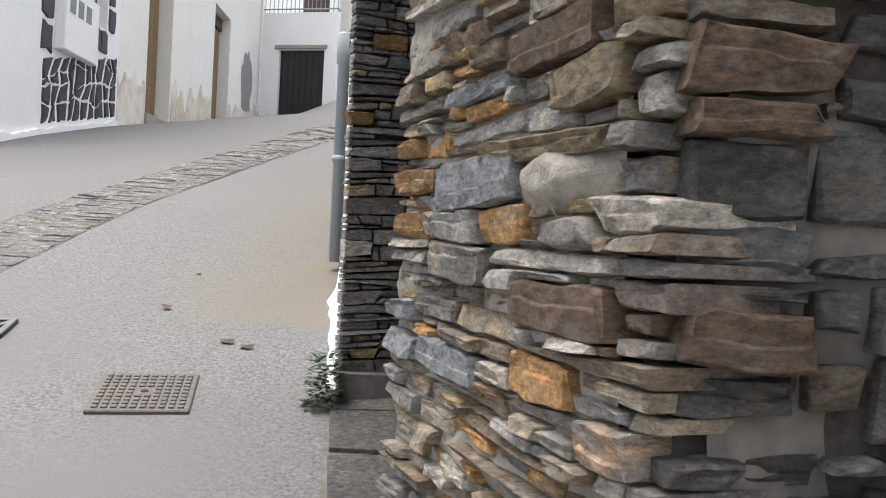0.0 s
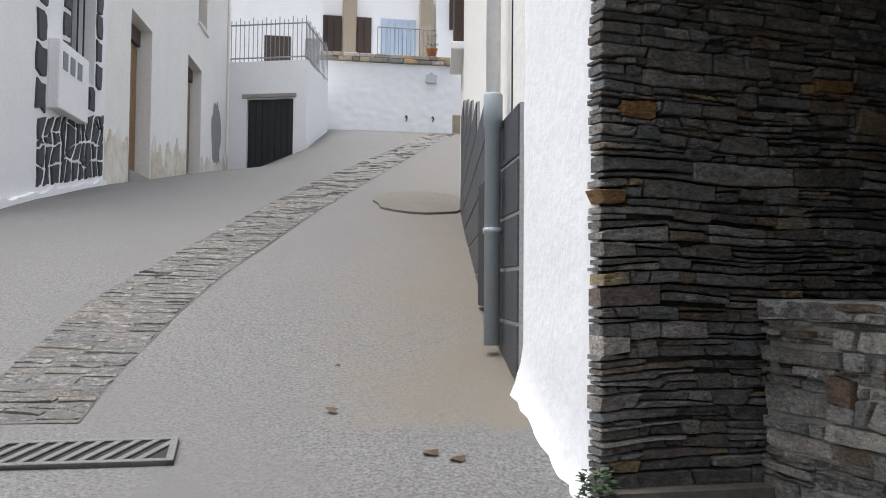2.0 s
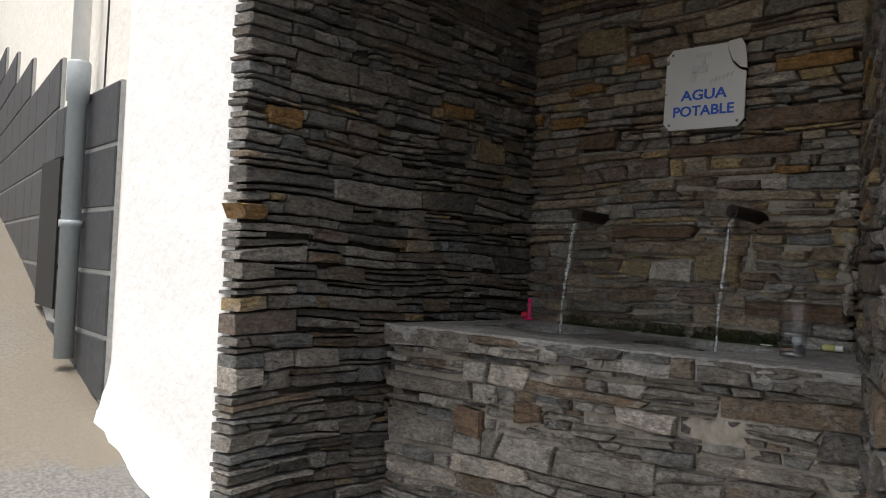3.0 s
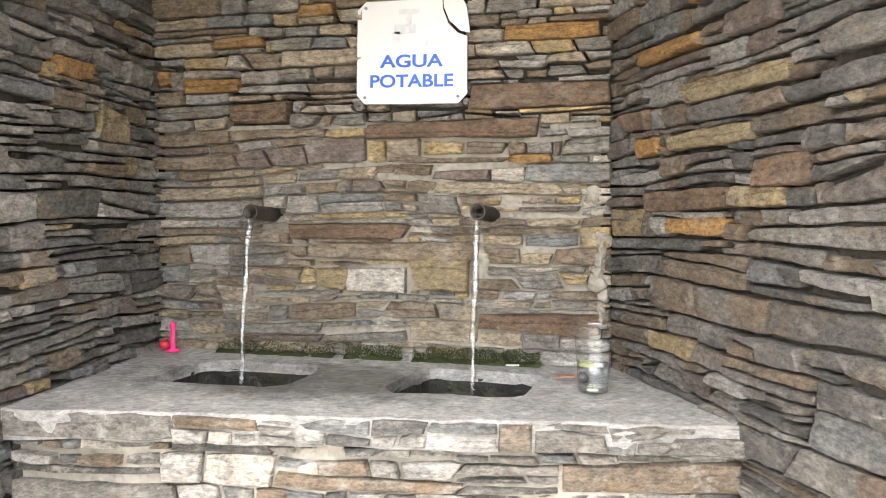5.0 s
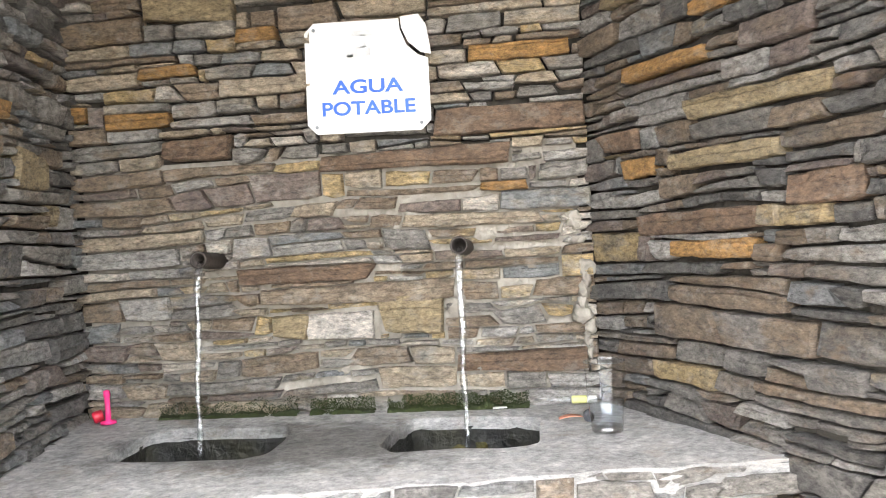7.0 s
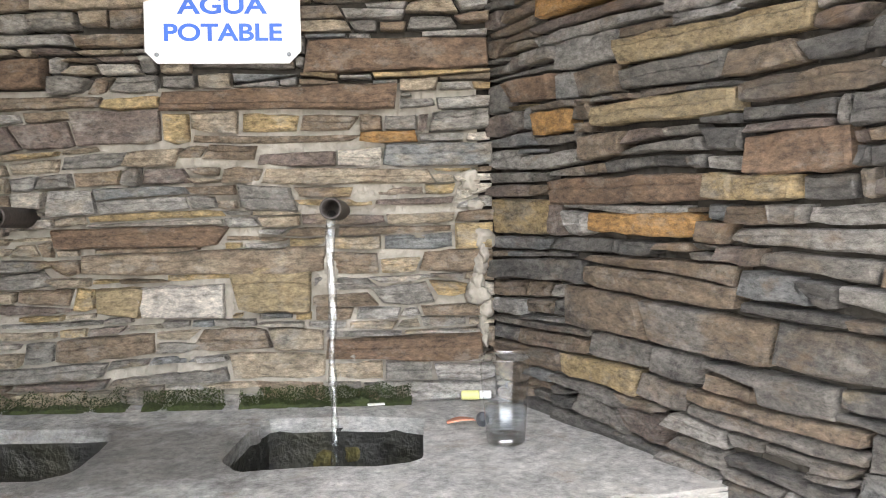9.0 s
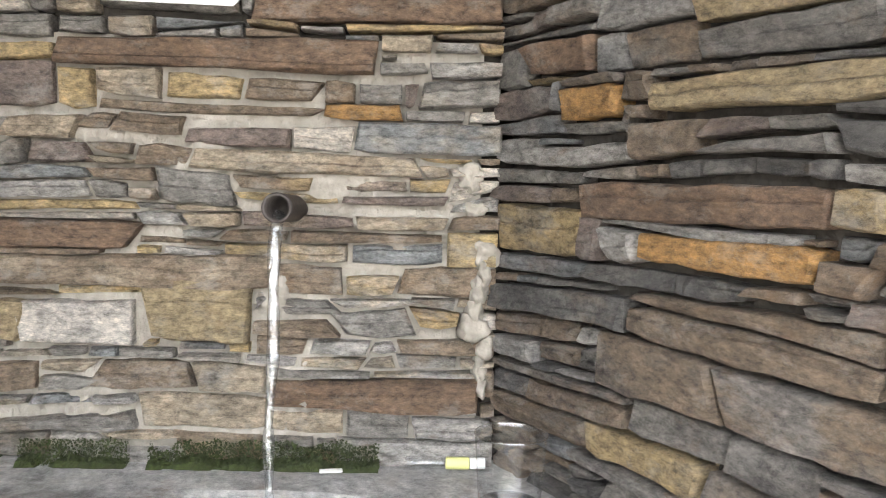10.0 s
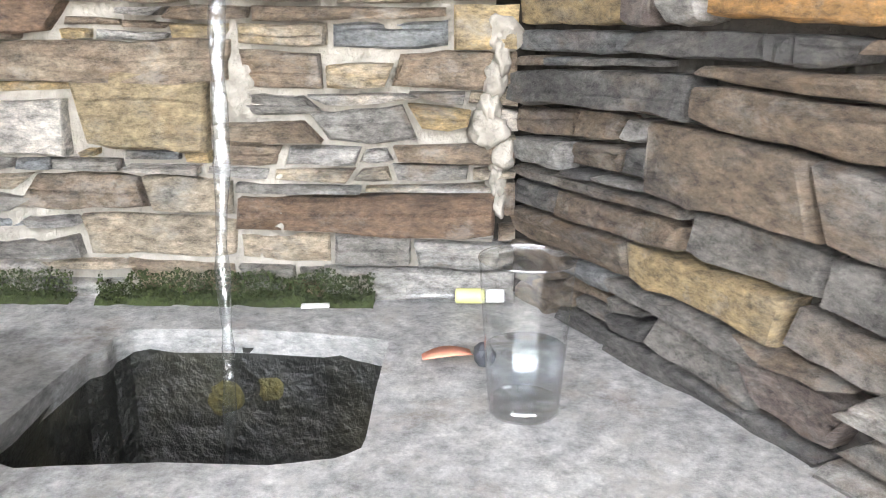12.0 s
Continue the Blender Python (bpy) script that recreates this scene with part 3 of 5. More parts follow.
wall_back = wall_core("wall_back", [(1.675, 4.5), (2.0, 4.5), (2.0, 6.3), (1.675, 6.3)], 0.8, ROOF, M_mortar, "dry-laid brown and grey slate wall behind the fountain")
wall_left = wall_core("wall_left", [(0.375, 5.765), (1.674, 5.998), (1.674, 6.26), (0.375, 6.2)], 0.8, ROOF, M_mortar, "dark grey dry-laid slate wall beside the fountain")
pillar_poly = [(PR0[0] + 0.02, PR0[1] - 0.01), (PN[0] + 0.02, PN[1] + 0.015), (3.2, 3.50), (3.2, 4.48), (1.70, 4.48), (1.674, 4.74)]
wall_right = wall_core("wall_right", pillar_poly, -0.3, ROOF, M_mortar, "thick slate wall ending in a pillar at the lane")
# unseen ceiling, set low and overhanging to keep sky light out of the alcove
roof = part("ceiling", prism([(0.22, 3.95), (0.5, 3.3), (3.2, 3.3), (3.2, 6.25), (0.39, 6.2), (0.37, 5.83), (0.22, 5.74)], ROOF - 0.02, ROOF + 0.16), M_timber)
tagged(roof, "dark boarded ceiling, unseen, added to cut sky light in the alcove", "ceiling", kind="structure")


def alcove_paving():
    floor = thing("floor", "dark slate slabs paving the alcove floor", "floor", kind="structure")
    part("bedding", prism([(0.33, 4.0), (1.7, 4.7), (1.7, 6.0), (0.33, 5.78)], lambda x, y: ground_z(0.3, y) - 0.2, lambda x, y: ground_z(0.3, y) + 0.006), M_plinth, floor)
    rng = random.Random(5)
    y = 4.08
    while y < 5.66:
        dy = rng.uniform(0.2, 0.36)
        x = max(0.34, 0.34 + (4.1 - y))
        while x < 1.05:
            dx = rng.uniform(0.22, 0.42)
            if not (y + dy / 2 < 4.06 + (x - 0.4) * 0.56):
                j = lambda: rng.uniform(-0.02, 0.02)
                y2 = min(y + dy, 5.72)
                poly = [(x + 0.01 + j() * 0.3, y + 0.01 + j()), (x + dx - 0.01 + j(), y + 0.01 + j()), (x + dx - 0.01 + j(), y2 - 0.01 + j() * 0.5), (x + 0.01 + j() * 0.3, y2 - 0.01 + j() * 0.5)]
                part("paving_slab", prism(poly, lambda a, b: ground_z(0.3, b) - 0.02, lambda a, b: ground_z(0.3, b) + 0.018), M_paver, floor)
            x += dx
        y += dy


alcove_paving()
plinth = part("plinth", prism([(0.37, 5.66), (0.96, 5.76), (0.96, 5.86), (0.37, 5.755)], 1.2, lambda x, y: 1.535 - 0.03 * x), M_plinth)
tagged(plinth, "low damp concrete plinth under the slate wall", "plinth", kind="structure")

LEDGE, SLAB_T = 2.065, 0.055
LF, RF = (0.90, 5.83), (1.12, 4.475)


def ledge():
    """The stone ledge with two open basins."""
    rng = random.Random(9)
    t = thing("fountain_bench", "slate-built fountain bench with two open basins", "fountain bench", (1.3, 5.1, ground_z(0.3, 5.1)))
    inv = Matrix.Translation((-1.3, -5.1, -ground_z(0.3, 5.1)))
    outer = []
    n = 26
    for i in range(n + 1):
        k = i / n
        outer.append((RF[0] + (LF[0] - RF[0]) * k + rng.uniform(-0.009, 0.009), RF[1] + (LF[1] - RF[1]) * k))
    outer += [(1.67, 5.975), (1.67, 4.735)]

    def hole(cx, cy, ax, ay, seed):
        pts = []
        for i in range(36):
            a = 2 * math.pi * i / 36
            c, s = math.cos(a), math.sin(a)
            e = 0.36
            r = 1 + 0.10 * noise.noise((c * 1.3 + seed, s * 1.3, 2.0)) + 0.03 * noise.noise((c * 5 + seed, s * 5, 7.0))
            pts.append((cx + ax * r * math.copysign(abs(c) ** e, c), cy + ay * r * math.copysign(abs(s) ** e, s)))
        return pts

    holes = [hole(1.39, 5.045, 0.142, 0.152, 3.0), hole(1.36, 5.575, 0.145, 0.165, 8.0)]
    bm = bmesh.new()
    loops = []
    for pts in [outer] + holes:
        vs = [bm.verts.new((x, y, LEDGE + 0.004 * noise.noise((x * 9, y * 9, 0)))) for x, y in pts]
        loops.append(vs)
    es = []
    for vs in loops:
        for i in range(len(vs)):
            es.append(bm.edges.new((vs[i], vs[(i + 1) % len(vs)])))
    bmesh.ops.triangle_fill(bm, use_beauty=True, edges=es)
    for li, vs in enumerate(loops):
        low = [bm.verts.new((v.co.x + (0.006 if li == 0 and i <= n else 0), v.co.y, LEDGE - (SLAB_T if li == 0 else 0.024) - 0.012 * abs(noise.noise((v.co.x * 14, v.co.y * 14, 5))))) for i, v in enumerate(vs)]
        for i in range(len(vs)):
            i2 = (i + 1) % len(vs)
            bm.faces.new((vs[i], vs[i2], low[i2], low[i]))
    bmesh.ops.recalc_face_normals(bm, faces=bm.faces)
    bmesh.ops.transform(bm, matrix=inv, verts=bm.verts)
    part("ledge_slab", bm, M_slab, t, "worn grey stone ledge")
    for pts in holes:
        bm = bmesh.new()
        cx, cy = sum(p[0] for p in pts) / 36, sum(p[1] for p in pts) / 36
        rings = []
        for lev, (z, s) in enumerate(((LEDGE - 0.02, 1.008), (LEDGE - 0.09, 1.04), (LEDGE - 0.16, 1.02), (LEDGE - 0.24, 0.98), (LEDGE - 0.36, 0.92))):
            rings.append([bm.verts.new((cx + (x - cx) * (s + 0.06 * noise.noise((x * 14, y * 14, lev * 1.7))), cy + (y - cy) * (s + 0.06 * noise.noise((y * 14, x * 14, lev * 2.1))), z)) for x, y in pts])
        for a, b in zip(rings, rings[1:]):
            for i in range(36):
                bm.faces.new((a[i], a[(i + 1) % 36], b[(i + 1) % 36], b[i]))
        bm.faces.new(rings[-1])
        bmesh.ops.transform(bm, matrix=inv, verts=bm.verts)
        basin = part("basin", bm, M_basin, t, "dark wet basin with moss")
        bm = bmesh.new()
        bm.faces.new([bm.verts.new((cx + (x - cx) * 1.06, cy + (y - cy) * 1.06, LEDGE - 0.2)) for x, y in pts])
        bmesh.ops.transform(bm, matrix=inv, verts=bm.verts)
        part("basin_water", bm, M_pool, basin, "still water in the basin")
    # moss knobs on the back of the near basin
    for x, y, z, rad, mat, lab in ((1.548, 5.075, 1.985, 0.022, M_knob, "yellow-green moss knob"), (1.55, 5.03, 1.995, 0.02, M_knob, "yellow-green moss knob")):
        bm = bmesh.new()
        bmesh.ops.create_icosphere(bm, subdivisions=3, radius=rad)
        for v in bm.verts:
            v.co *= 1 + 0.4 * noise.noise(v.co * 45 + Vector((y * 9, 0, 0))) + 0.15 * noise.noise(v.co * 130)
            v.co += Vector((x, y, z))
        bmesh.ops.transform(bm, matrix=inv, verts=bm.verts)
        part("crust", bm, mat, t, lab, smooth=True)
    # core under the ledge, in front of and between the basins
    d = 0.035
    body = prism([(RF[0] + d, RF[1] + 0.02), (LF[0] + d, LF[1] + 0.0), (1.16, 5.87), (1.2, 4.52)], 0.9, LEDGE - SLAB_T - 0.012)
    bmesh.ops.transform(body, matrix=inv, verts=body.verts)
    part("body", body, M_mortar, t)
    # front slabs of the ledge, each a stone of its own
    lay_stones(t, (LF[0] + 0.012, LF[1]), (RF[0] + 0.012, RF[1]), LEDGE - 0.056, LEDGE - 0.003, M_bench, 21, (0.05, 0.06), (0.2, 0.42), 0.005, (0.008, 0.03), split=0.5, drift=0.0, base=inv)
    return t, inv


bench, bench_inv = ledge()


d0 = 0.03


# ---- fountain fittings ----
def spout(x, y, z, yaw):
    t = thing("water_spout", "short rusty pipe spout running with water", "spout", (1.668, y, z), "spouts over the basins")
    L = 1.668 - x
    r = 0.0185
    m = pose(0, 0, 0, 0, -87, yaw)
    bm = lathe([(r, 0), (r, L), (r * 1.02, L + 0.004), (r * 0.80, L + 0.004), (r * 0.78, L - 0.06)], 24)
    bmesh.ops.transform(bm, matrix=m, verts=bm.verts)
    part("pipe", bm, M_spout, t, smooth=True)
    # the jet: leaves the lip, bends and thins on its way down
    tip = m @ Vector((0, 0, L))
    pts, rad = [], []
    rng = random.Random(int(y * 100))
    for i in range(30):
        k = i / 29
        fall = 0.56 * k
        pts.append((tip.x + 0.012 - 0.085 * math.sqrt(k) * 1.0, tip.y + 0.0015 * math.sin(k * 17), tip.z - 0.008 - fall))
        rad.append((0.0078 - 0.0028 * k) * (1 + 0.25 * math.sin(k * 31 + y) * k + 0.2 * rng.uniform(-1, 1)))
    part("water_jet", tube(pts, rad, 10), M_stream, t, "thin clear falling jet of water", smooth=True)
    return t


spout(1.50, 5.045, 2.425, 0)
spout(1.495, 5.625, 2.425, 4)


def sign():
    t = thing("sign", "white enamelled drinking-water sign with a bent corner", "sign", (1.630, 5.243, 2.825))
    w, h, c = 0.142, 0.126, 0.022
    out = [(-w + c, -h), (w - c, -h), (w, -h + c), (w - 0.002, h - 0.092), (w - 0.025, h - 0.083), (w - 0.05, h - 0.06), (w - 0.064, h - 0.025), (w - 0.066, h), (-w + c, h), (-w, h - c), (-w, -h + c)]
    lean = pose(0, 0, 0, 1.2, 0, 0)
    bm = bmesh.new()
    a = [bm.verts.new((-0.002, -x, z)) for x, z in out]
    b = [bm.verts.new((0.002, -x, z)) for x, z in out]
    bm.faces.new(a)
    bm.faces.new(b[::-1])
    for i in range(len(out)):
        bm.faces.new((a[i], a[(i + 1) % len(out)], b[(i + 1) % len(out)], b[i]))
    bmesh.ops.recalc_face_normals(bm, faces=bm.faces)
    bmesh.ops.transform(bm, matrix=lean, verts=bm.verts)
    part("plate", bm, M_sign, t)
    # broken corner, folded forward over the plate
    corner = [(w - 0.062, h + 0.002), (w - 0.02, h + 0.006), (w - 0.004, h - 0.018), (w + 0.003, h - 0.06), (w + 0.006, h - 0.085), (w - 0.018, h - 0.079), (w - 0.045, h - 0.055), (w - 0.06, h - 0.022)]
    bm = bmesh.new()
    a = [bm.verts.new((-0.007 - 0.03 * max(0, x - w + 0.05), -x, z)) for x, z in corner]
    b = [bm.verts.new((v.co.x + 0.003, v.co.y, v.co.z)) for v in a]
    bm.faces.new(a)
    bm.faces.new(b[::-1])
    for i in range(8):
        bm.faces.new((a[i], a[(i + 1) % 8], b[(i + 1) % 8], b[i]))
    bmesh.ops.recalc_face_normals(bm, faces=bm.faces)
    bmesh.ops.transform(bm, matrix=lean, verts=bm.verts)
    part("bent_corner", bm, M_sign, t, "loose bent sign corner")
    for words, z, wide in (("AGUA", -0.0235, 0.163), ("POTABLE", -0.072, 0.214)):
        cu = bpy.data.curves.new("words", "FONT")
        cu.body, cu.align_x, cu.align_y, cu.size, cu.extrude, cu.offset = words, "CENTER", "CENTER", 0.045, 0.0004, 0.0010
        tmp = new("words", cu)
        bpy.context.view_layer.update()
        me = bpy.data.meshes.new_from_object(tmp.evaluated_get(bpy.context.evaluated_depsgraph_get()))
        bpy.data.objects.remove(tmp)
        span = max(v.co.x for v in me.vertices) - min(v.co.x for v in me.vertices)
        me.materials.clear()
        me.materials.append(M_blue)
        ob = new("lettering", me)
        ob.parent = t
        ob.matrix_local = lean @ pose(-0.0034, 0.0, z, 90, 0, -90) @ Matrix.Diagonal((wide / span, 0.95, 1, 1))
        ob["label"] = "blue capital lettering"
    # faded tap picture and scribble
    bm = bmesh.new()
    box(bm, -0.0030, -0.01, 0.045, -0.0022, 0.045, 0.068)
    box(bm, -0.0030, 0.03, 0.02, -0.0022, 0.05, 0.05)
    box(bm, -0.0030, 0.0, 0.065, -0.0022, 0.014, 0.095)
    box(bm, -0.0030, -0.02, 0.092, -0.0022, 0.034, 0.104)
    bmesh.ops.transform(bm, matrix=lean, verts=bm.verts)
    part("tap_picture", bm, M_fade, t, "faded grey tap picture")
    bm = bmesh.new()
    for i in range(6):
        box(bm, -0.0005, -0.004, 0.0, 0.0005, 0.002, 0.016, m=pose(-0.0029, -0.02 - 0.014 * i, 0.008 + 0.003 * i, 25, 0, 0))
    part("scribble", bm, M_fade, t, "worn grey scribble")
    for sx, sz in ((-1, -1), (1, -1), (-1, 1)):
        bm = lathe([(0.004, 0), (0.004, 0.003), (0.002, 0.004)], 10)
        bmesh.ops.transform(bm, matrix=lean @ pose(-0.002, -sx * (w - 0.022), sz * (h - 0.016), 0, -90, 0), verts=bm.verts)
        part("screw", bm, M_iron, t)
    bm = a_box(0.002, -0.1, -0.08, 0.044, 0.1, 0.08)
    part("batten", bm, M_dkwood, t, "hidden wooden batten")


sign()


def tumbler():
    t = thing("drinking_glass", "clear glass tumbler part filled with water", "glass", (1.343, 4.766, LEDGE + 0.002))
    wall = part("glass_wall", lathe([(0.0285, 0), (0.030, 0.002), (0.0395, 0.134)], 48, False), M_glass, t, smooth=True)
    rim = part("rim", lathe([(0.0385, 0.1335), (0.0398, 0.1335), (0.0402, 0.135), (0.0396, 0.1362), (0.0386, 0.1358)], 48, False), M_rim, t, smooth=True)
    base = part("base", lathe([(0.0275, 0.001), (0.0292, 0.003), (0.0296, 0.010), (0.028, 0.011)], 48), M_rim, t, "thick clear glass base", smooth=True)
    water = part("water", lathe([(0.0300, 0.0115), (0.0333, 0.058), (0.0331, 0.0585)], 48), M_water, t, "clear water", smooth=True)
    for ob in (wall, rim, base, water):
        ob.visible_shadow = False


tumbler()


def small_things():
    z = LEDGE + 0.004
    t = thing("pink_stopper", "bright pink plastic stopper standing on the ledge", "toy", (1.575, 5.885, z))
    part("stem", lathe([(0.018, 0), (0.018, 0.006), (0.0065, 0.009), (0.006, 0.06), (0.008, 0.064), (0.0075, 0.075), (0.003, 0.078)], 18), M_pink, t, smooth=True)
    t = thing("red_cap", "small red plastic cap lying beside the stopper", "cap", (1.58, 5.925, z))
    bm = lathe([(0.012, 0), (0.014, 0.004), (0.013, 0.022), (0.009, 0.024)], 16)
    bmesh.ops.transform(bm, matrix=pose(0, 0, 0.012, 75, 0, 30), verts=bm.verts)
    part("shell", bm, surface("red_plastic", (0.6, 0.02, 0.05), 0.4), t, smooth=True)
    # curled peach scrap
    bm = bmesh.new()
    rows = []
    for i in range(9):
        k = i / 8
        rows.append([bm.verts.new((0.012 * (s - 0.5) * (1 + math.sin(k * math.pi)), 0.024 - 0.048 * k, 0.002 + 0.004 * math.sin(k * 3.0) + 0.008 * (s - 0.5) ** 2 + th)) for s, th in ((0, 0), (0.5, 0), (1, 0), (1, 0.0015), (0.5, 0.0015), (0, 0.0015))])
    for a, b in zip(rows, rows[1:]):
        for k in range(6):
            bm.faces.new((a[k], a[(k + 1) % 6], b[(k + 1) % 6], b[k]))
    bm.faces.new(rows[0][::-1])
    bm.faces.new(rows[-1])
    bmesh.ops.recalc_face_normals(bm, faces=bm.faces)
    ob = part("plastic_scrap", bm, M_peach, None, smooth=True)
    ob.matrix_world = pose(1.447, 4.833, z, 0, 0, 15)
    tagged(ob, "curled peach-coloured plastic scrap on the ledge", "litter")
    bm = bmesh.new()
    bmesh.ops.create_icosphere(bm, subdivisions=2, radius=0.011)
    for v in bm.verts:
        v.co *= 1 + 0.3 * noise.noise(v.co * 90)
        v.co.z *= 1.2
    ob = part("pebble", bm, M_mosaic)
    ob.matrix_world = pose(1.44, 4.797, z + 0.009)
    tagged(ob, "small dark pebble beside the tumbler", "pebble")
    # clear tube with a yellow label, lying against the wall
    t = thing("plastic_tube", "clear plastic tube with yellow and white label", "tube", (1.612, 4.828, z + 0.009))
    for nm, y0, y1, r, mat in (("barrel", 0.0, 0.055, 0.0085, M_glass), ("label_band", -0.034, -0.001, 0.0088, M_yellow), ("cap", -0.056, -0.035, 0.008, M_bone)):
        bm = lathe([(r * 0.9, y0), (r, y0 + 0.002), (r, y1 - 0.002), (r * 0.9, y1)], 14)
        bmesh.ops.transform(bm, matrix=pose(0, 0, 0, -90, 0, 0), verts=bm.verts)
        part(nm, bm, mat, t, smooth=True)
    # paper scrap
    bm = bmesh.new()
    box(bm, -0.006, -0.016, 0, 0.006, 0.016, 0.003, 0.001)
    ob = part("paper_scrap", bm, M_bone)
    ob.matrix_world = pose(1.60, 4.985, z - 0.002, 0, 0, 8)
    tagged(ob, "small scrap of white paper on the ledge", "litter")


small_things()


def moss():
    rng = random.Random(77)
    for y0, y1, w in ((4.92, 5.24, 1.0), (5.27, 5.42, 0.8), (5.45, 5.78, 0.45)):
        verts, faces = [], []
        for i in range(int(3200 * (y1 - y0) / 0.3 * 1.5 * w)):
            y = rng.uniform(y0, y1)
            zz = LEDGE + rng.random() ** 1.5 * 0.055 * (0.6 + 0.5 * noise.noise((y * 25, 0, 0)))
            x = 1.635 - 0.02 * (1 - (zz - LEDGE) / 0.05) * rng.random() ** 0.7 - 0.004
            s = rng.uniform(0.002, 0.0045)
            a = Vector((rng.uniform(-1, 1), rng.uniform(-1, 1), rng.uniform(0.2, 1))).normalized() * s
            b = a.cross(Vector((rng.uniform(-1, 1), rng.uniform(-1, 1), 0.3))).normalized() * s * 0.5
            c = Vector((x, y, zz))
            n = len(verts)
            verts += [c - b, c + b, c + a]
            faces.append((n, n + 1, n + 2))
        bed = []
        k = 14
        n0 = len(verts)
        for i in range(k + 1):
            y = y0 + (y1 - y0) * i / k
            hh = 0.006 + 0.02 * noise.noise((y * 30, 1, 0))
            verts += [Vector((1.604 + 0.006 * noise.noise((y * 40, 2, 0)), y, LEDGE - 0.002)), Vector((1.614, y, LEDGE + hh * 0.75)), Vector((1.645, y, LEDGE + hh))]
        for i in range(k):
            for j in range(2):
                a = n0 + i * 3 + j
                faces.append((a, a + 1, a + 4, a + 3))
        me = bpy.data.meshes.new("moss")
        me.from_pydata(verts, [], faces)
        me.materials.append(M_moss)
        tagged(new("moss", me), "damp green moss along the foot of the wall", "moss", kind="stuff")


moss()


def mortar_lumps(name, spots, seed, label):
    """Rough lime mortar smeared between the stones."""
    bm = bmesh.new()
    for i, (x, y, z, rx, ry, rz) in enumerate(spots):
        g = bmesh.ops.create_icosphere(bm, subdivisions=3, radius=1)
        for v in g["verts"]:
            n = 1 + 0.5 * noise.noise(v.co * 1.7 + Vector((i * 3.1, seed, 0))) + 0.22 * noise.noise(v.co * 4.5 + Vector((i, seed, 5)))
            v.co = Vector((x + v.co.x * rx * n, y + v.co.y * ry * n, z + v.co.z * rz * n))
    return tagged(part(name, bm, M_lime, smooth=True), label, "mortar", kind="structure")


rng0 = random.Random(4)
mortar_lumps("mortar_corner", [(1.645, 4.785 + rng0.uniform(-0.01, 0.01), 2.18 + 0.027 * i, 0.02, 0.014 + rng0.uniform(-0.006, 0.01), 0.02) for i in range(8)] + [(1.648, 4.80, 2.475, 0.016, 0.018, 0.024), (1.65, 4.79, 2.43, 0.016, 0.016, 0.012)], 1,
             "pale lime mortar smeared down the alcove corner")
# plain unseen house closing the lane behind the start, added to shade the pillar
nb = thing("unseen_shade_house", "plain whitewashed house, unseen, added to shade the pillar", "house", (3.5, -2.0, 0.0))
part("wall", prism([(-2.3, -6), (2.5, -6), (2.5, 4.3), (-2.3, 4.3)], -1.5, 6.5), M_white, nb)
part("roof", prism([(-2.5, -6.2), (2.7, -6.2), (2.7, 4.4), (-2.5, 4.4)], 6.5, 6.7), M_roof, nb)

pillar = thing("pillar", "rough slate pillar with warm brown and ochre stones", "pillar", kind="structure")


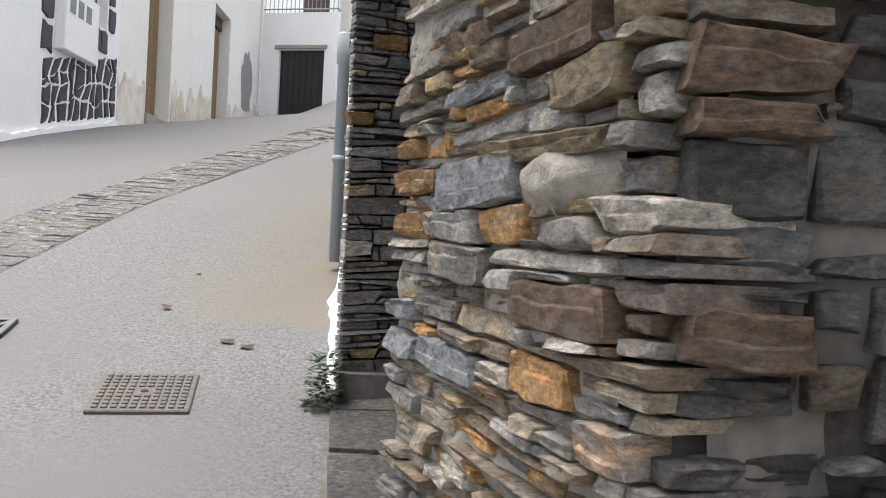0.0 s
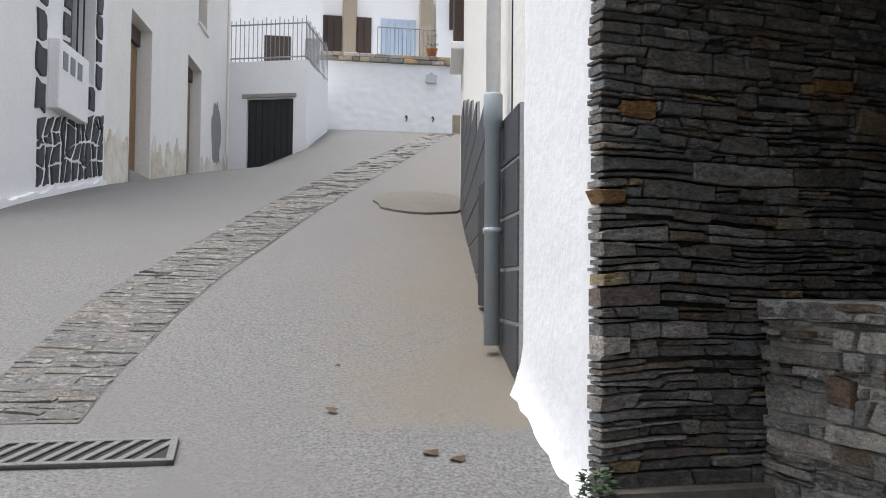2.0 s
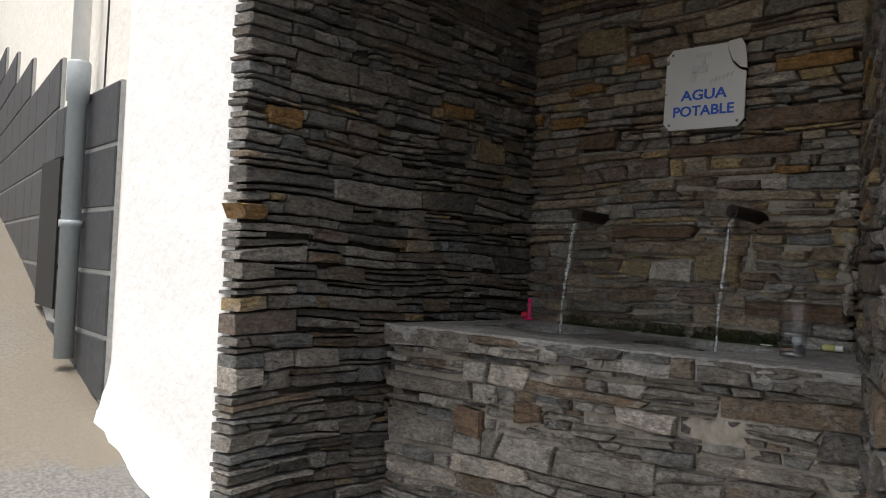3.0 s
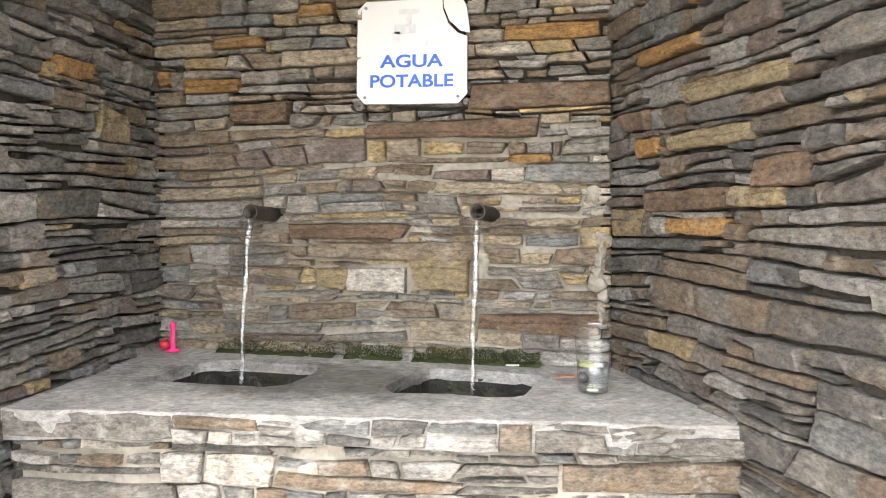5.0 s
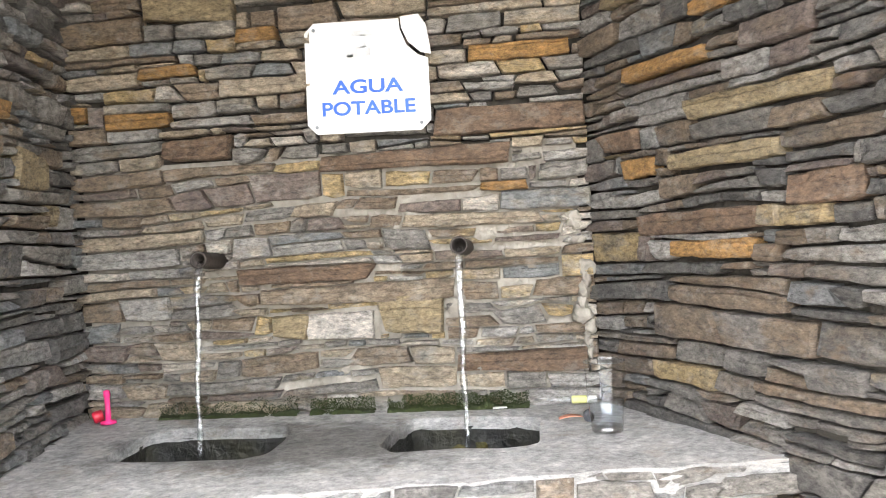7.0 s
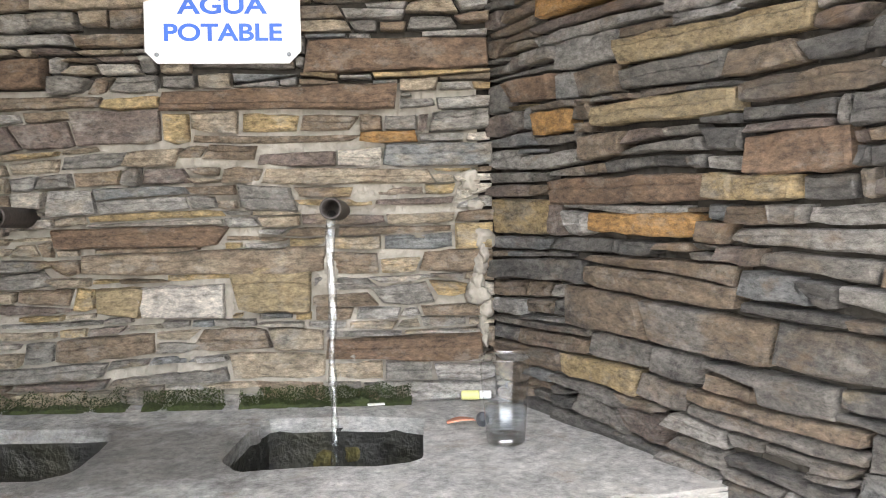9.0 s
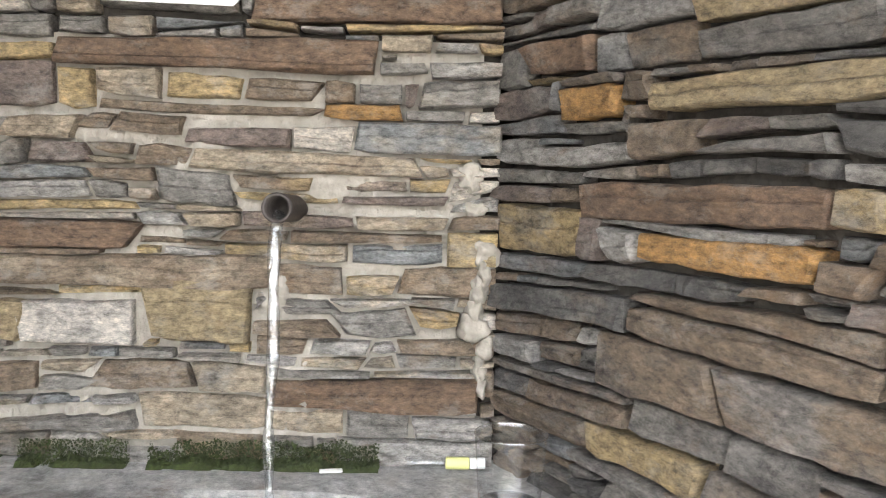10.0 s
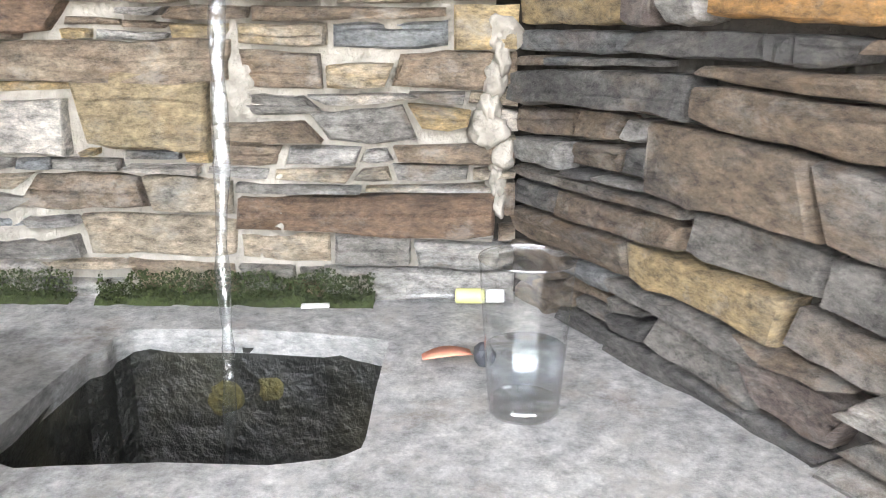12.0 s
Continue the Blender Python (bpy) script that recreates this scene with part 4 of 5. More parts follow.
# ---- white house beside the alcove ----
def white_house():
    h = thing("white_house", "whitewashed village house with dark tiled base", "house", (1.5, 8.0, ground_z(1.5, 8.0)))
    inv = Matrix.Translation((-1.5, -8.0, -ground_z(1.5, 8.0)))

    def add(name, bm, mat, label="", smooth=False, parent=None):
        bmesh.ops.transform(bm, matrix=inv, verts=bm.verts)
        return part(name, bm, mat, parent or h, label, smooth)

    poly = [(0.385, 5.84), (0.375, 6.62), (0.445, 7.5), (1.565, 14.0), (7.0, 14.0), (7.0, 6.28), (2.02, 6.28), (0.385, 6.21)]
    add("wall", prism(poly[::-1], 0.8, 8.6), M_cream, "cream rendered house wall")
    add("roof", prism([(x - 0.25 if x < 2 else x + 0.2, y) for x, y in poly], 8.6, 8.85), M_roof)
    # thick coat of whitewash on the corner strip, flaring out and ragged at its foot
    bm = bmesh.new()
    cols = []
    n, mrow = 14, 46
    for i in range(n + 1):
        y = 5.772 + (6.62 - 5.772) * i / n
        g = ground_z(0.3, y) - 0.03
        col = []
        for j in range(mrow + 1):
            z = g + (8.5 - g) * (j / mrow) ** 2.2
            up = z - g
            edge = 0.014 * noise.noise((z * 7, 3, 0)) + 0.008 * noise.noise((z * 23, 9, 0)) if i in (0, n) else 0
            flare = 0.06 * math.exp(-up / 0.07) * (0.6 + 0.7 * noise.noise((y * 11, 2, 1)) + 0.4 * noise.noise((y * 31, z * 20, 4)) + 0.5 * i / n)
            x = 0.36 - flare - 0.006 * noise.noise((y * 5, z * 5, 0)) + (0.018 if i in (0, n) else 0)
            col.append(bm.verts.new((x, y + edge, z)))
        cols.append(col)
    for a, b in zip(cols, cols[1:]):
        for j in range(mrow):
            bm.faces.new((a[j], a[j + 1], b[j + 1], b[j]))
    rim = [bm.verts.new((0.39, v.co.y, v.co.z)) for v in cols[0]]
    for j in range(mrow):
        bm.faces.new((rim[j], rim[j + 1], cols[0][j + 1], cols[0][j]))
    rim = [bm.verts.new((0.39, v.co.y, v.co.z)) for v in cols[-1]]
    for j in range(mrow):
        bm.faces.new((cols[-1][j], cols[-1][j + 1], rim[j + 1], rim[j]))
    bmesh.ops.recalc_face_normals(bm, faces=bm.faces)
    add("whitewash", bm, M_white, "thick lumpy whitewash", True)
    # tiled base: joints as a bed, tiles proud of it
    rng = random.Random(12)
    segs = [(RIGHT[1], RIGHT[2]), (RIGHT[2], RIGHT[3])]
    bed = bmesh.new()
    for si, (p, q) in enumerate(segs):
        fm, width = along(q, p)
        u = width
        lim = 5.2
        while u > max(0.02, width - lim):
            ln = min(rng.choice((0.16, 0.36, 0.36, 0.4)) if si == 0 else rng.choice((0.36, 0.5)), u)
            yy = (fm @ Vector((u - ln / 2, 0, 0))).y
            g = ground_z(right_x(yy), yy)
            top = 2.81 + 0.215 * max(0, round((yy - 6.95) / 1.1))
            box(bed, u - ln, -0.001, g - 0.1, u, 0.05, top, m=inv @ fm)
            z = top
            while z > g:
                if not (7.35 < yy < 7.75 and 2.15 < z < 2.7):
                    add("tile", a_box(u - ln + 0.005, -0.009, z - 0.205, u - 0.005, 0.02, z - 0.005, 0.003, m=fm), M_tile)
                z -= 0.215
            u -= ln
    part("tile_joints", bed, M_joint, h, "pale mortar joints")
    # solid black slab on the wall; the vent's inner shade is its colour
    add("vent_shade", prism([(0.40, 7.36), (0.43, 7.36), (0.47, 7.74), (0.44, 7.74)], 2.0, 2.6), M_hollow_shade, "black slab painted as the shade in a vent")
    # dark shuttered window far along the wall
    fm, width = along(RIGHT[3], RIGHT[2])
    w = add("window", a_box(0.3, -0.09, 4.7, 1.3, 0.05, 6.1, 0.01, m=fm), M_dkwood, "dark wooden window grille")
    part("sill", box(bmesh.new(), 0.2, -0.12, 4.62, 1.4, 0.05, 4.7, 0.01, m=inv @ fm), M_white, w)
    # rain pipe
    d = thing("rain_pipe", "grey plastic rain pipe on the house wall", "pipe", (0.338, 6.99, ground_z(0.31, 6.99)))
    z0 = ground_z(0.31, 6.99)
    part("lower_pipe", lathe([(0.034, 0.03), (0.034, 0.95), (0.041, 0.955), (0.041, 1.09), (0.034, 1.10)], 20), M_pvc, d, smooth=True)
    part("bracket", lathe([(0.04, 0.50), (0.041, 0.50), (0.041, 0.525), (0.036, 0.525)], 20), M_pvc, d, smooth=True)
    part("upper_pipe", lathe([(0.031, 1.1), (0.031, 6.5)], 20), M_white, d, "white painted pipe", smooth=True)
    part("cable", tube([(0.055, -0.11, 0.9), (0.056, -0.11, 3), (0.055, -0.105, 6.4)], 0.004, 6), M_black, d, "thin dark cable")


white_house()

# ---- houses across the lane ----
LP = lambda y: (left_x(y), y)


def wall_with_holes(u1, z0, z1, holes, depth):
    """A wall panel from 0 to u1 with recesses (u0, u1, z0, z1); face at y = 0, thickness behind it."""
    us = sorted({0.0, u1, *[h[0] for h in holes], *[h[1] for h in holes]})
    zs = sorted({z0, z1, *[h[2] for h in holes], *[h[3] for h in holes]})
    bm = bmesh.new()
    for a, b in zip(us, us[1:]):
        for c, d in zip(zs, zs[1:]):
            inside = any(h[0] <= a and b <= h[1] and h[2] <= c and d <= h[3] for h in holes)
            if not inside:
                box(bm, a, 0, c, b, depth, d)
    bmesh.ops.remove_doubles(bm, verts=bm.verts, dist=0.0005)
    return bm


def skin(u0, u1, base, top, seed, proud=0.006):
    """A thin coat with a ragged upper edge."""
    bm = bmesh.new()
    n = 130
    lo, hi = [], []
    for i in range(n + 1):
        u = u0 + (u1 - u0) * i / n
        hi.append(bm.verts.new((u, -proud, base(u) + top * (0.55 + 0.5 * noise.noise((u * 2.5, seed, 0)) + 0.1 * noise.noise((u * 6, seed, 3))))))
        lo.append(bm.verts.new((u, -proud - 0.01, base(u) - 0.05)))
    for i in range(n):
        bm.faces.new((lo[i], lo[i + 1], hi[i + 1], hi[i]))
    back = [bm.verts.new((v.co.x, 0.004, v.co.z + 0.004)) for v in hi]
    for i in range(n):
        bm.faces.new((hi[i], hi[i + 1], back[i + 1], back[i]))
    return bm


def left_houses():
    fm, total = along(LP(29.45), LP(2.0))
    fm = fm @ Matrix.Diagonal((1, -1, 1, 1))        # these fronts face the other way
    U = lambda y: (29.45 - y) / math.cos(math.atan(0.0895))
    base = lambda u: ground_z(left_x(29.45 - u * 0.996), 29.45 - u * 0.996)

    # cream house with two doors
    h = thing("cream_house", "cream rendered house with two old wooden doors", "house", fm @ Vector((6, 2, 4.2)))
    inv = Matrix.Translation(-h.location) @ fm

    def add(name, bm, mat, parent=None, label="", smooth=False):
        bmesh.ops.transform(bm, matrix=inv, verts=bm.verts)
        bmesh.ops.reverse_faces(bm, faces=bm.faces)
        return part(name, bm, mat, parent or h, label, smooth)

    d1 = (U(20.2), U(18.75), 3.5, 6.65)
    d2 = (U(25.1), U(23.5), 4.0, 7.1)
    w1 = (U(25.7), U(24.6), 8.15, 9.9)
    w2 = (U(22.0), U(20.9), 8.6, 10.2)
    add("wall", wall_with_holes(U(17.16), 1.8, 12.0, [d1, d2, w1, w2], 0.4), M_cream)
    add("core", a_box(0.0, 0.401, 1.8, U(17.16), 5, 12.0), M_cream)
    add("roof", a_box(-0.2, -0.4, 12.0, U(17.0), 5.2, 12.2), M_roof)
    for (a, b, z0, z1), zb in ((d1, 3.95), (d2, 4.5)):
        door = add("door", a_box(a + 0.06, 0.27, zb, b - 0.06, 0.31, z1 - 0.03), M_wood, None, "weathered brown wooden door")
        k = 5
        for i in range(k):
            x0 = a + 0.07 + (b - a - 0.14) * i / k
            add("plank", a_box(x0 + 0.008, 0.245, zb + 0.02, x0 + (b - a - 0.14) / k - 0.008, 0.275, z1 - 0.35, 0.006), M_wood, door)
        add("lintel", a_box(a + 0.02, 0.2, z1 - 0.3, b - 0.02, 0.28, z1 - 0.01, 0.01), M_dkwood, door, "dark lintel board")
        add("step", a_box(a - 0.04, -0.06, zb - 0.5, b + 0.04, 0.3, zb, 0.015), M_concrete, door, "worn stone step")
    for a, b, z0, z1 in (w1, w2):
        w = add("window", a_box(a, 0.2, z0, b, 0.24, z1), M_wood, None, "brown wooden shutter")
        add("sill", a_box(a - 0.08, -0.05, z0 - 0.07, b + 0.08, 0.25, z0, 0.01), M_cream, w)
    # damp stains and bare patches low on the wall
    for a, b, top, s in ((0.3, U(25.2), 0.8, 1), (U(23.4), U(20.3), 1.1, 2), (U(18.7), U(17.25), 1.3, 3)):
        add("damp_stain", skin(a, b, base, top, s), M_stained, None, "ochre damp stain")
    bm = bmesh.new()
    pts = []
    for i in range(22):
        a = 2 * math.pi * i / 22
        r = 1 + 0.5 * noise.noise((math.cos(a) * 2, math.sin(a) * 2, 4))
        pts.append(bm.verts.new((U(27.3) + 0.75 * r * math.cos(a), -0.008, 6.0 + 0.85 * r * math.sin(a))))
    bm.faces.new(pts)
    add("bare_patch", bm, M_grey_patch, None, "flaked grey render patch")
    add("wall_pipe", tube([(U(28.9), -0.04, 5.6), (U(28.9), -0.04, 11.8)], 0.04, 10), M_cream, None, "painted downpipe")
    add("cable_duct", tube([(U(18.6), -0.03, 7.0), (U(18.6), -0.03, 11.8)], 0.03, 8), M_cream, None, "painted cable duct")

    # white house with the black stone facing
    h = thing("stone_faced_house", "white house with black crazy-stone facing", "house")
    h.location = fm @ Vector((U(15), 2, 3.0))
    inv2 = Matrix.Translation(-h.location) @ fm

    def add2(name, bm, mat, parent=None, label="", smooth=False):
        bmesh.ops.transform(bm, matrix=inv2, verts=bm.verts)
        bmesh.ops.reverse_faces(bm, faces=bm.faces)
        return part(name, bm, mat, parent or h, label, smooth)

    win = (U(16.6), U(15.55), 4.85, 6.25)
    bm = wall_with_holes(U(12.4) - U(17.15), -0.5, 10.5, [tuple((v - U(17.15)) if i < 2 else v for i, v in enumerate(win))], 0.4)
    bmesh.ops.translate(bm, vec=(U(17.15), -0.06, 0), verts=bm.verts)
    add2("wall", bm, M_white)
    add2("core", a_box(U(17.15), 0.341, -0.5, U(12.4), 5, 10.5), M_white)
    add2("roof", a_box(U(17.15), -0.45, 10.5, U(12.2), 5.2, 10.7), M_roof)
    w = add2("window", a_box(win[0], 0.2, win[2], win[1], 0.23, win[3]), M_glass, None, "dark recessed window pane")
    # black panel paints the unlit room behind the pane
    add2("window_back", a_box(win[0], 0.32, win[2], win[1], 0.34, win[3]), M_hollow_shade, w)
    for i in range(3):
        x = win[0] + (win[1] - win[0]) * (i + 1) / 4
        add2("bar", tube([(x, 0.02, win[2]), (x, 0.02, win[3])], 0.012, 6), M_black, w)
    add2("footing", skin(U(17.1), U(12.5), base, 0.16, 8, 0.12), M_white, None, "whitewashed footing lapping the lane")
    # crazy facing: jittered cells with pale joints
    rng = random.Random(17)
    u0, u1, nu, nz = U(17.08), U(14.4), 10, 4
    zt = lambda u: 4.02 + 0.53 * (u1 - u) / (u1 - u0)
    zb = lambda u: base(u) + 0.13
    P = {}
    for i in range(nu + 1):
        for j in range(nz + 1):
            u = u0 + (u1 - u0) * i / nu
            k = j / nz
            if 0 < i < nu:
                u += rng.uniform(-0.1, 0.1)
            if 0 < j < nz:
                k += rng.uniform(-0.09, 0.09)
            if 0 < i < nu and 0 < j < nz and (i + j) % 2:
                k += 0.08
            P[i, j] = (u, zb(u) + (zt(u) - zb(u)) * k)
    for i in range(nu):
        for j in range(nz):
            quad = [P[i, j], P[i + 1, j], P[i + 1, j + 1], P[i, j + 1]]
            cx, cz = sum(p[0] for p in quad) / 4, sum(p[1] for p in quad) / 4
            pts = []
            for a in range(4):
                p, q = quad[a], quad[(a + 1) % 4]
                pts.append(p)
                mx, mz = (p[0] + q[0]) / 2, (p[1] + q[1]) / 2
                pts.append((mx + rng.uniform(-0.02, 0.02), mz + rng.uniform(-0.02, 0.02)))
            bm = bmesh.new()
            def shrink(p, s, y):
                dx, dz = cx - p[0], cz - p[1]
                d = math.hypot(dx, dz)
                return (p[0] + math.copysign(min(abs(dx), s * 1.5 * min(1, abs(dx) / d * 1.6)), dx), y, p[1] + dz / d * s * 0.75)
            lo = [bm.verts.new(shrink(p, 0.032, -0.06)) for p in pts]
            hi = [bm.verts.new(shrink(p, 0.045, -0.085)) for p in pts]
            bm.faces.new(hi)
            for a in range(8):
                bm.faces.new((lo[a], lo[(a + 1) % 8], hi[(a + 1) % 8], hi[a]))
            bmesh.ops.recalc_face_normals(bm, faces=bm.faces)
            add2("facing_stone", bm, M_mosaic)

    def block(u, z, w, hh):
        bm = bmesh.new()
        pts = []
        for a, b in ((-1, -1), (0, -1.03), (1, -1), (1.05, 0), (1, 1), (0, 1.04), (-1, 1), (-1.05, 0)):
            pts.append((u + a * w / 2 + rng.uniform(-0.03, 0.03), z + b * hh / 2 + rng.uniform(-0.03, 0.03)))
        lo = [bm.verts.new((x, -0.06, zz)) for x, zz in pts]
        hi = [bm.verts.new((u + (x - u) * 0.93, -0.085, z + (zz - z) * 0.93)) for x, zz in pts]
        bm.faces.new(hi)
        for a in range(8):
            bm.faces.new((lo[a], lo[(a + 1) % 8], hi[(a + 1) % 8], hi[a]))
        bmesh.ops.recalc_face_normals(bm, faces=bm.faces)
        add2("facing_stone", bm, M_mosaic)

    for i in range(6):
        block(U(14.5), 4.3 + 0.42 * i, 0.3, 0.34)
    for i in range(4):
        block(win[0] - 0.16, win[2] + 0.18 + 0.36 * i, 0.24, 0.3)
        block(win[1] + 0.16, win[2] + 0.18 + 0.36 * i, 0.24, 0.3)
    for i in range(4):
        block(win[0] + 0.13 + 0.27 * i, win[2] - 0.2, 0.23, 0.32)
        block(win[0] + 0.13 + 0.27 * i, win[3] + 0.2, 0.23, 0.32)
    m = thing("meter_box", "white painted electricity meter box on the wall", "meter box")
    m.location = fm @ Vector((U(15.35), -0.06, 4.6))
    inv3 = Matrix.Translation(-m.location) @ fm
    part("case", box(bmesh.new(), U(15.9), -0.2, 4.2, U(14.75), -0.058, 5.05, 0.012, m=inv3), M_white, m)
    for i in range(3):
        x = U(15.6) + 0.28 * i
        part("dial_window", box(bmesh.new(), x, -0.206, 4.7, x + 0.18, -0.199, 4.92, m=inv3), M_iron, m, "small grey dial window")


left_houses()


def garage():
    h = thing("garage_block", "white garage block with terrace and railing", "house", (-0.9, 29.6, 5.1))
    inv = Matrix.Translation((0.9, -29.6, -5.1))

    def add(name, bm, mat, parent=None, label="", smooth=False):
        bmesh.ops.transform(bm, matrix=inv, verts=bm.verts)
        return part(name, bm, mat, parent or h, label, smooth)

    p, q = (-2.3, 29.38), (0.02, 28.5)
    fm, width = along(p, q)
    uo = lambda x: (x - p[0]) / (q[0] - p[0]) * width
    bm = wall_with_holes(width, 4.2, 8.35, [(uo(-1.62), uo(-0.33), 4.2, 7.28)], 0.3)
    bmesh.ops.transform(bm, matrix=fm, verts=bm.verts)
    add("front_wall", bm, M_white)
    add("side_wall", prism([(0.02, 28.52), (0.75, 31.5), (0.75, 33.2), (-2.0, 33.2), (-2.1, 29.9), (-0.3, 29.2)], 4.2, 8.349), M_white)
    door = add("garage_door", a_box(uo(-1.62), 0.12, 4.2, uo(-0.33), 0.17, 7.28, m=fm), M_black, None, "black metal garage door")
    for i in range(7):
        x = uo(-1.6) + 0.19 * i
        add("rib", a_box(x, 0.10, 4.2, x + 0.025, 0.125, 7.26, m=fm), M_black, door)
    add("lintel", a_box(uo(-1.75), -0.06, 7.30, uo(-0.25), 0.1, 7.42, 0.02, m=fm), M_concrete, None, "rough grey lintel")
    rail = thing("railing", "thin grey iron railing along the terrace edge", "railing", (-0.9, 29.1, 8.35))
    rinv = Matrix.Translation((0.9, -29.1, -8.35))
    for a, b, n in (((-2.2, 29.36), (0.0, 28.54), 18), ((0.0, 28.54), (0.72, 31.4), 16)):
        for z in (8.45, 9.4):
            bm = tube([(a[0], a[1], z), (b[0], b[1], z)], 0.022, 6)
            bmesh.ops.transform(bm, matrix=rinv, verts=bm.verts)
            part("top_rail" if z > 9 else "bottom_rail", bm, M_iron, rail)
        for i in range(n + 1):
            x, y = a[0] + (b[0] - a[0]) * i / n, a[1] + (b[1] - a[1]) * i / n
            bm = tube([(x, y, 8.34), (x, y, 9.52 if i % 3 else 9.6)], 0.013, 5)
            bmesh.ops.transform(bm, matrix=rinv, verts=bm.verts)
            part("baluster", bm, M_iron, rail)
    # house and stone pier standing back on the terrace
    t = thing("terrace_house", "white house standing back above the terrace", "house", (-2.5, 36.5, 7.5))
    part("wall", box(bmesh.new(), -3.0, -1.6, 0.0, 3.2, 3, 5.5), M_white, t)
    part("pier", box(bmesh.new(), 2.6, -1.95, 0.0, 3.1, -1.62, 3.1, 0.03), M_back, t, "rough stone pier")
    part("window", box(bmesh.new(), 1.2, -1.64, 1.8, 2.1, -1.56, 3.2), M_dkwood, t, "dark wooden window")


garage()


def upper_terrace():
    w = thing("retaining_wall", "whitewashed rubble retaining wall with stone coping", "wall", (2.8, 33.5, 7.0), kind="structure")
    bm = bmesh.new()
    nx, nz = 70, 40
    grid = []
    for j in range(nz + 1):
        row = []
        for i in range(nx + 1):
            x, z = -2.3 + 4.55 * i / nx, -0.7 + 3.25 * j / nz
            row.append(bm.verts.new((x, -0.2 - 0.018 * noise.noise((x * 3.5, z * 8, 0)) - 0.012 * noise.noise((x * 7, z * 16, 3)), z)))
        grid.append(row)
    for a, b in zip(grid, grid[1:]):
        for i in range(nx):
            bm.faces.new((a[i], a[i + 1], b[i + 1], b[i]))
    part("white_face", bm, M_white, w, smooth=True)
    part("core", box(bmesh.new(), -2.28, -0.12, -0.7, 2.24, 6, 2.6), M_white, w)
    rng = random.Random(3)
    for row in range(2):
        x = -2.35
        while x < 2.25:
            ln = rng.uniform(0.25, 0.6)
            part("coping_stone", box(bmesh.new(), x, -0.32 + rng.uniform(-0.02, 0.02), 2.56 + 0.14 * row, min(x + ln, 2.28) - 0.02, 0.3, 2.69 + 0.14 * row, 0.015), M_back, w)
            x += ln
    s = thing("street_plaque", "small pale house-shaped plaque on the wall", "plaque", (4.3, 33.2, 9.1))
    bm = bmesh.new()
    pts = [(-0.18, -0.16), (0.18, -0.16), (0.18, 0.1), (0.08, 0.12), (0, 0.19), (-0.08, 0.12), (-0.18, 0.1)]
    lo = [bm.verts.new((x, 0.1, z)) for x, z in pts]
    hi = [bm.verts.new((x, -0.03, z)) for x, z in pts]
    bm.faces.new(hi)
    for i in range(7):
        bm.faces.new((lo[i], lo[(i + 1) % 7], hi[(i + 1) % 7], hi[i]))
    bmesh.ops.recalc_face_normals(bm, faces=bm.faces)
    part("panel", bm, surface("glazed_plaque", (0.62, 0.63, 0.68), 0.4), s)
    part("line_of_text", box(bmesh.new(), -0.12, -0.036, -0.02, 0.12, -0.029, 0.01), M_fade, s)
    part("line_of_text", box(bmesh.new(), -0.12, -0.036, -0.09, 0.12, -0.029, -0.06), M_fade, s)
    for x, z in ((3.45, 7.75), (4.35, 7.75)):
        o = part("wall_hook", tube([(0, 0.15, 0), (0, -0.06, 0.02), (0.02, -0.08, -0.05), (0.0, -0.07, -0.16)], 0.025, 6), M_black)
        o.location = (x, 33.2, z)
        tagged(o, "black iron hook in the white wall", "hook")
    t = thing("upper_house", "white upper house with dark doors and stone piers", "house", (3.0, 37.0, 9.6))
    part("wall", box(bmesh.new(), -3.2, -0.5, 0, 2.2, 4, 5.0), M_white, t)
    for x0, x1, mat, lab in ((-2.9, -1.55, M_dkwood, "dark wooden double door"), (-1.0, -0.45, M_dkwood, "dark wooden door"), (-0.1, 1.2, M_blue_door, "pale blue panelled door")):
        d = part("door", box(bmesh.new(), x0, -0.57, 0.0, x1, -0.49, 2.4), mat, t, lab)
        k = max(2, int((x1 - x0) / 0.25))
        for i in range(k):
            a = x0 + (x1 - x0) * i / k
            part("door_panel", box(bmesh.new(), a + 0.02, -0.6, 0.08, a + (x1 - x0) / k - 0.02, -0.565, 2.3, 0.01), mat, d)
    for x in (-1.52, 1.35, -3.25):
        part("pier", box(bmesh.new(), x, -0.75, 0.0, x + 0.5, -0.45, 3.2, 0.03), M_back, t, "rough stone pier")
    r = thing("terrace_railing", "pale metal railing before the blue door", "railing", (3.4, 33.6, 9.85))
    for z in (0.05, 1.0):
        part("rail", tube([(-0.9, 0, z), (1.1, 0, z)], 0.02, 6), M_iron, r)
    for i in range(15):
        part("baluster", tube([(-0.9 + 2.0 * i / 14, 0, 0), (-0.9 + 2.0 * i / 14, 0, 1.0)], 0.012, 5), M_iron, r)
    p = thing("plant_pot", "terracotta pot with a green plant", "plant pot", (4.35, 33.45, 9.83))
    part("pot", lathe([(0.12, 0), (0.18, 0.28), (0.2, 0.29), (0.2, 0.33), (0.16, 0.33)], 18), M_terracotta, p, smooth=True)
    plant = part("plant", leaf_clump(random.Random(8), 90, 0.24, 0.5, 0.07), M_leaf, p)
    plant.location = (0, 0, 0.3)
    plant["kind"] = "stuff"
    n = thing("far_house", "pale far house beyond the retaining wall", "house", (8.0, 38.5, 7.0))
    part("wall", box(bmesh.new(), -3.05, -2.5, -0.5, 4, 4, 9), M_white, n)
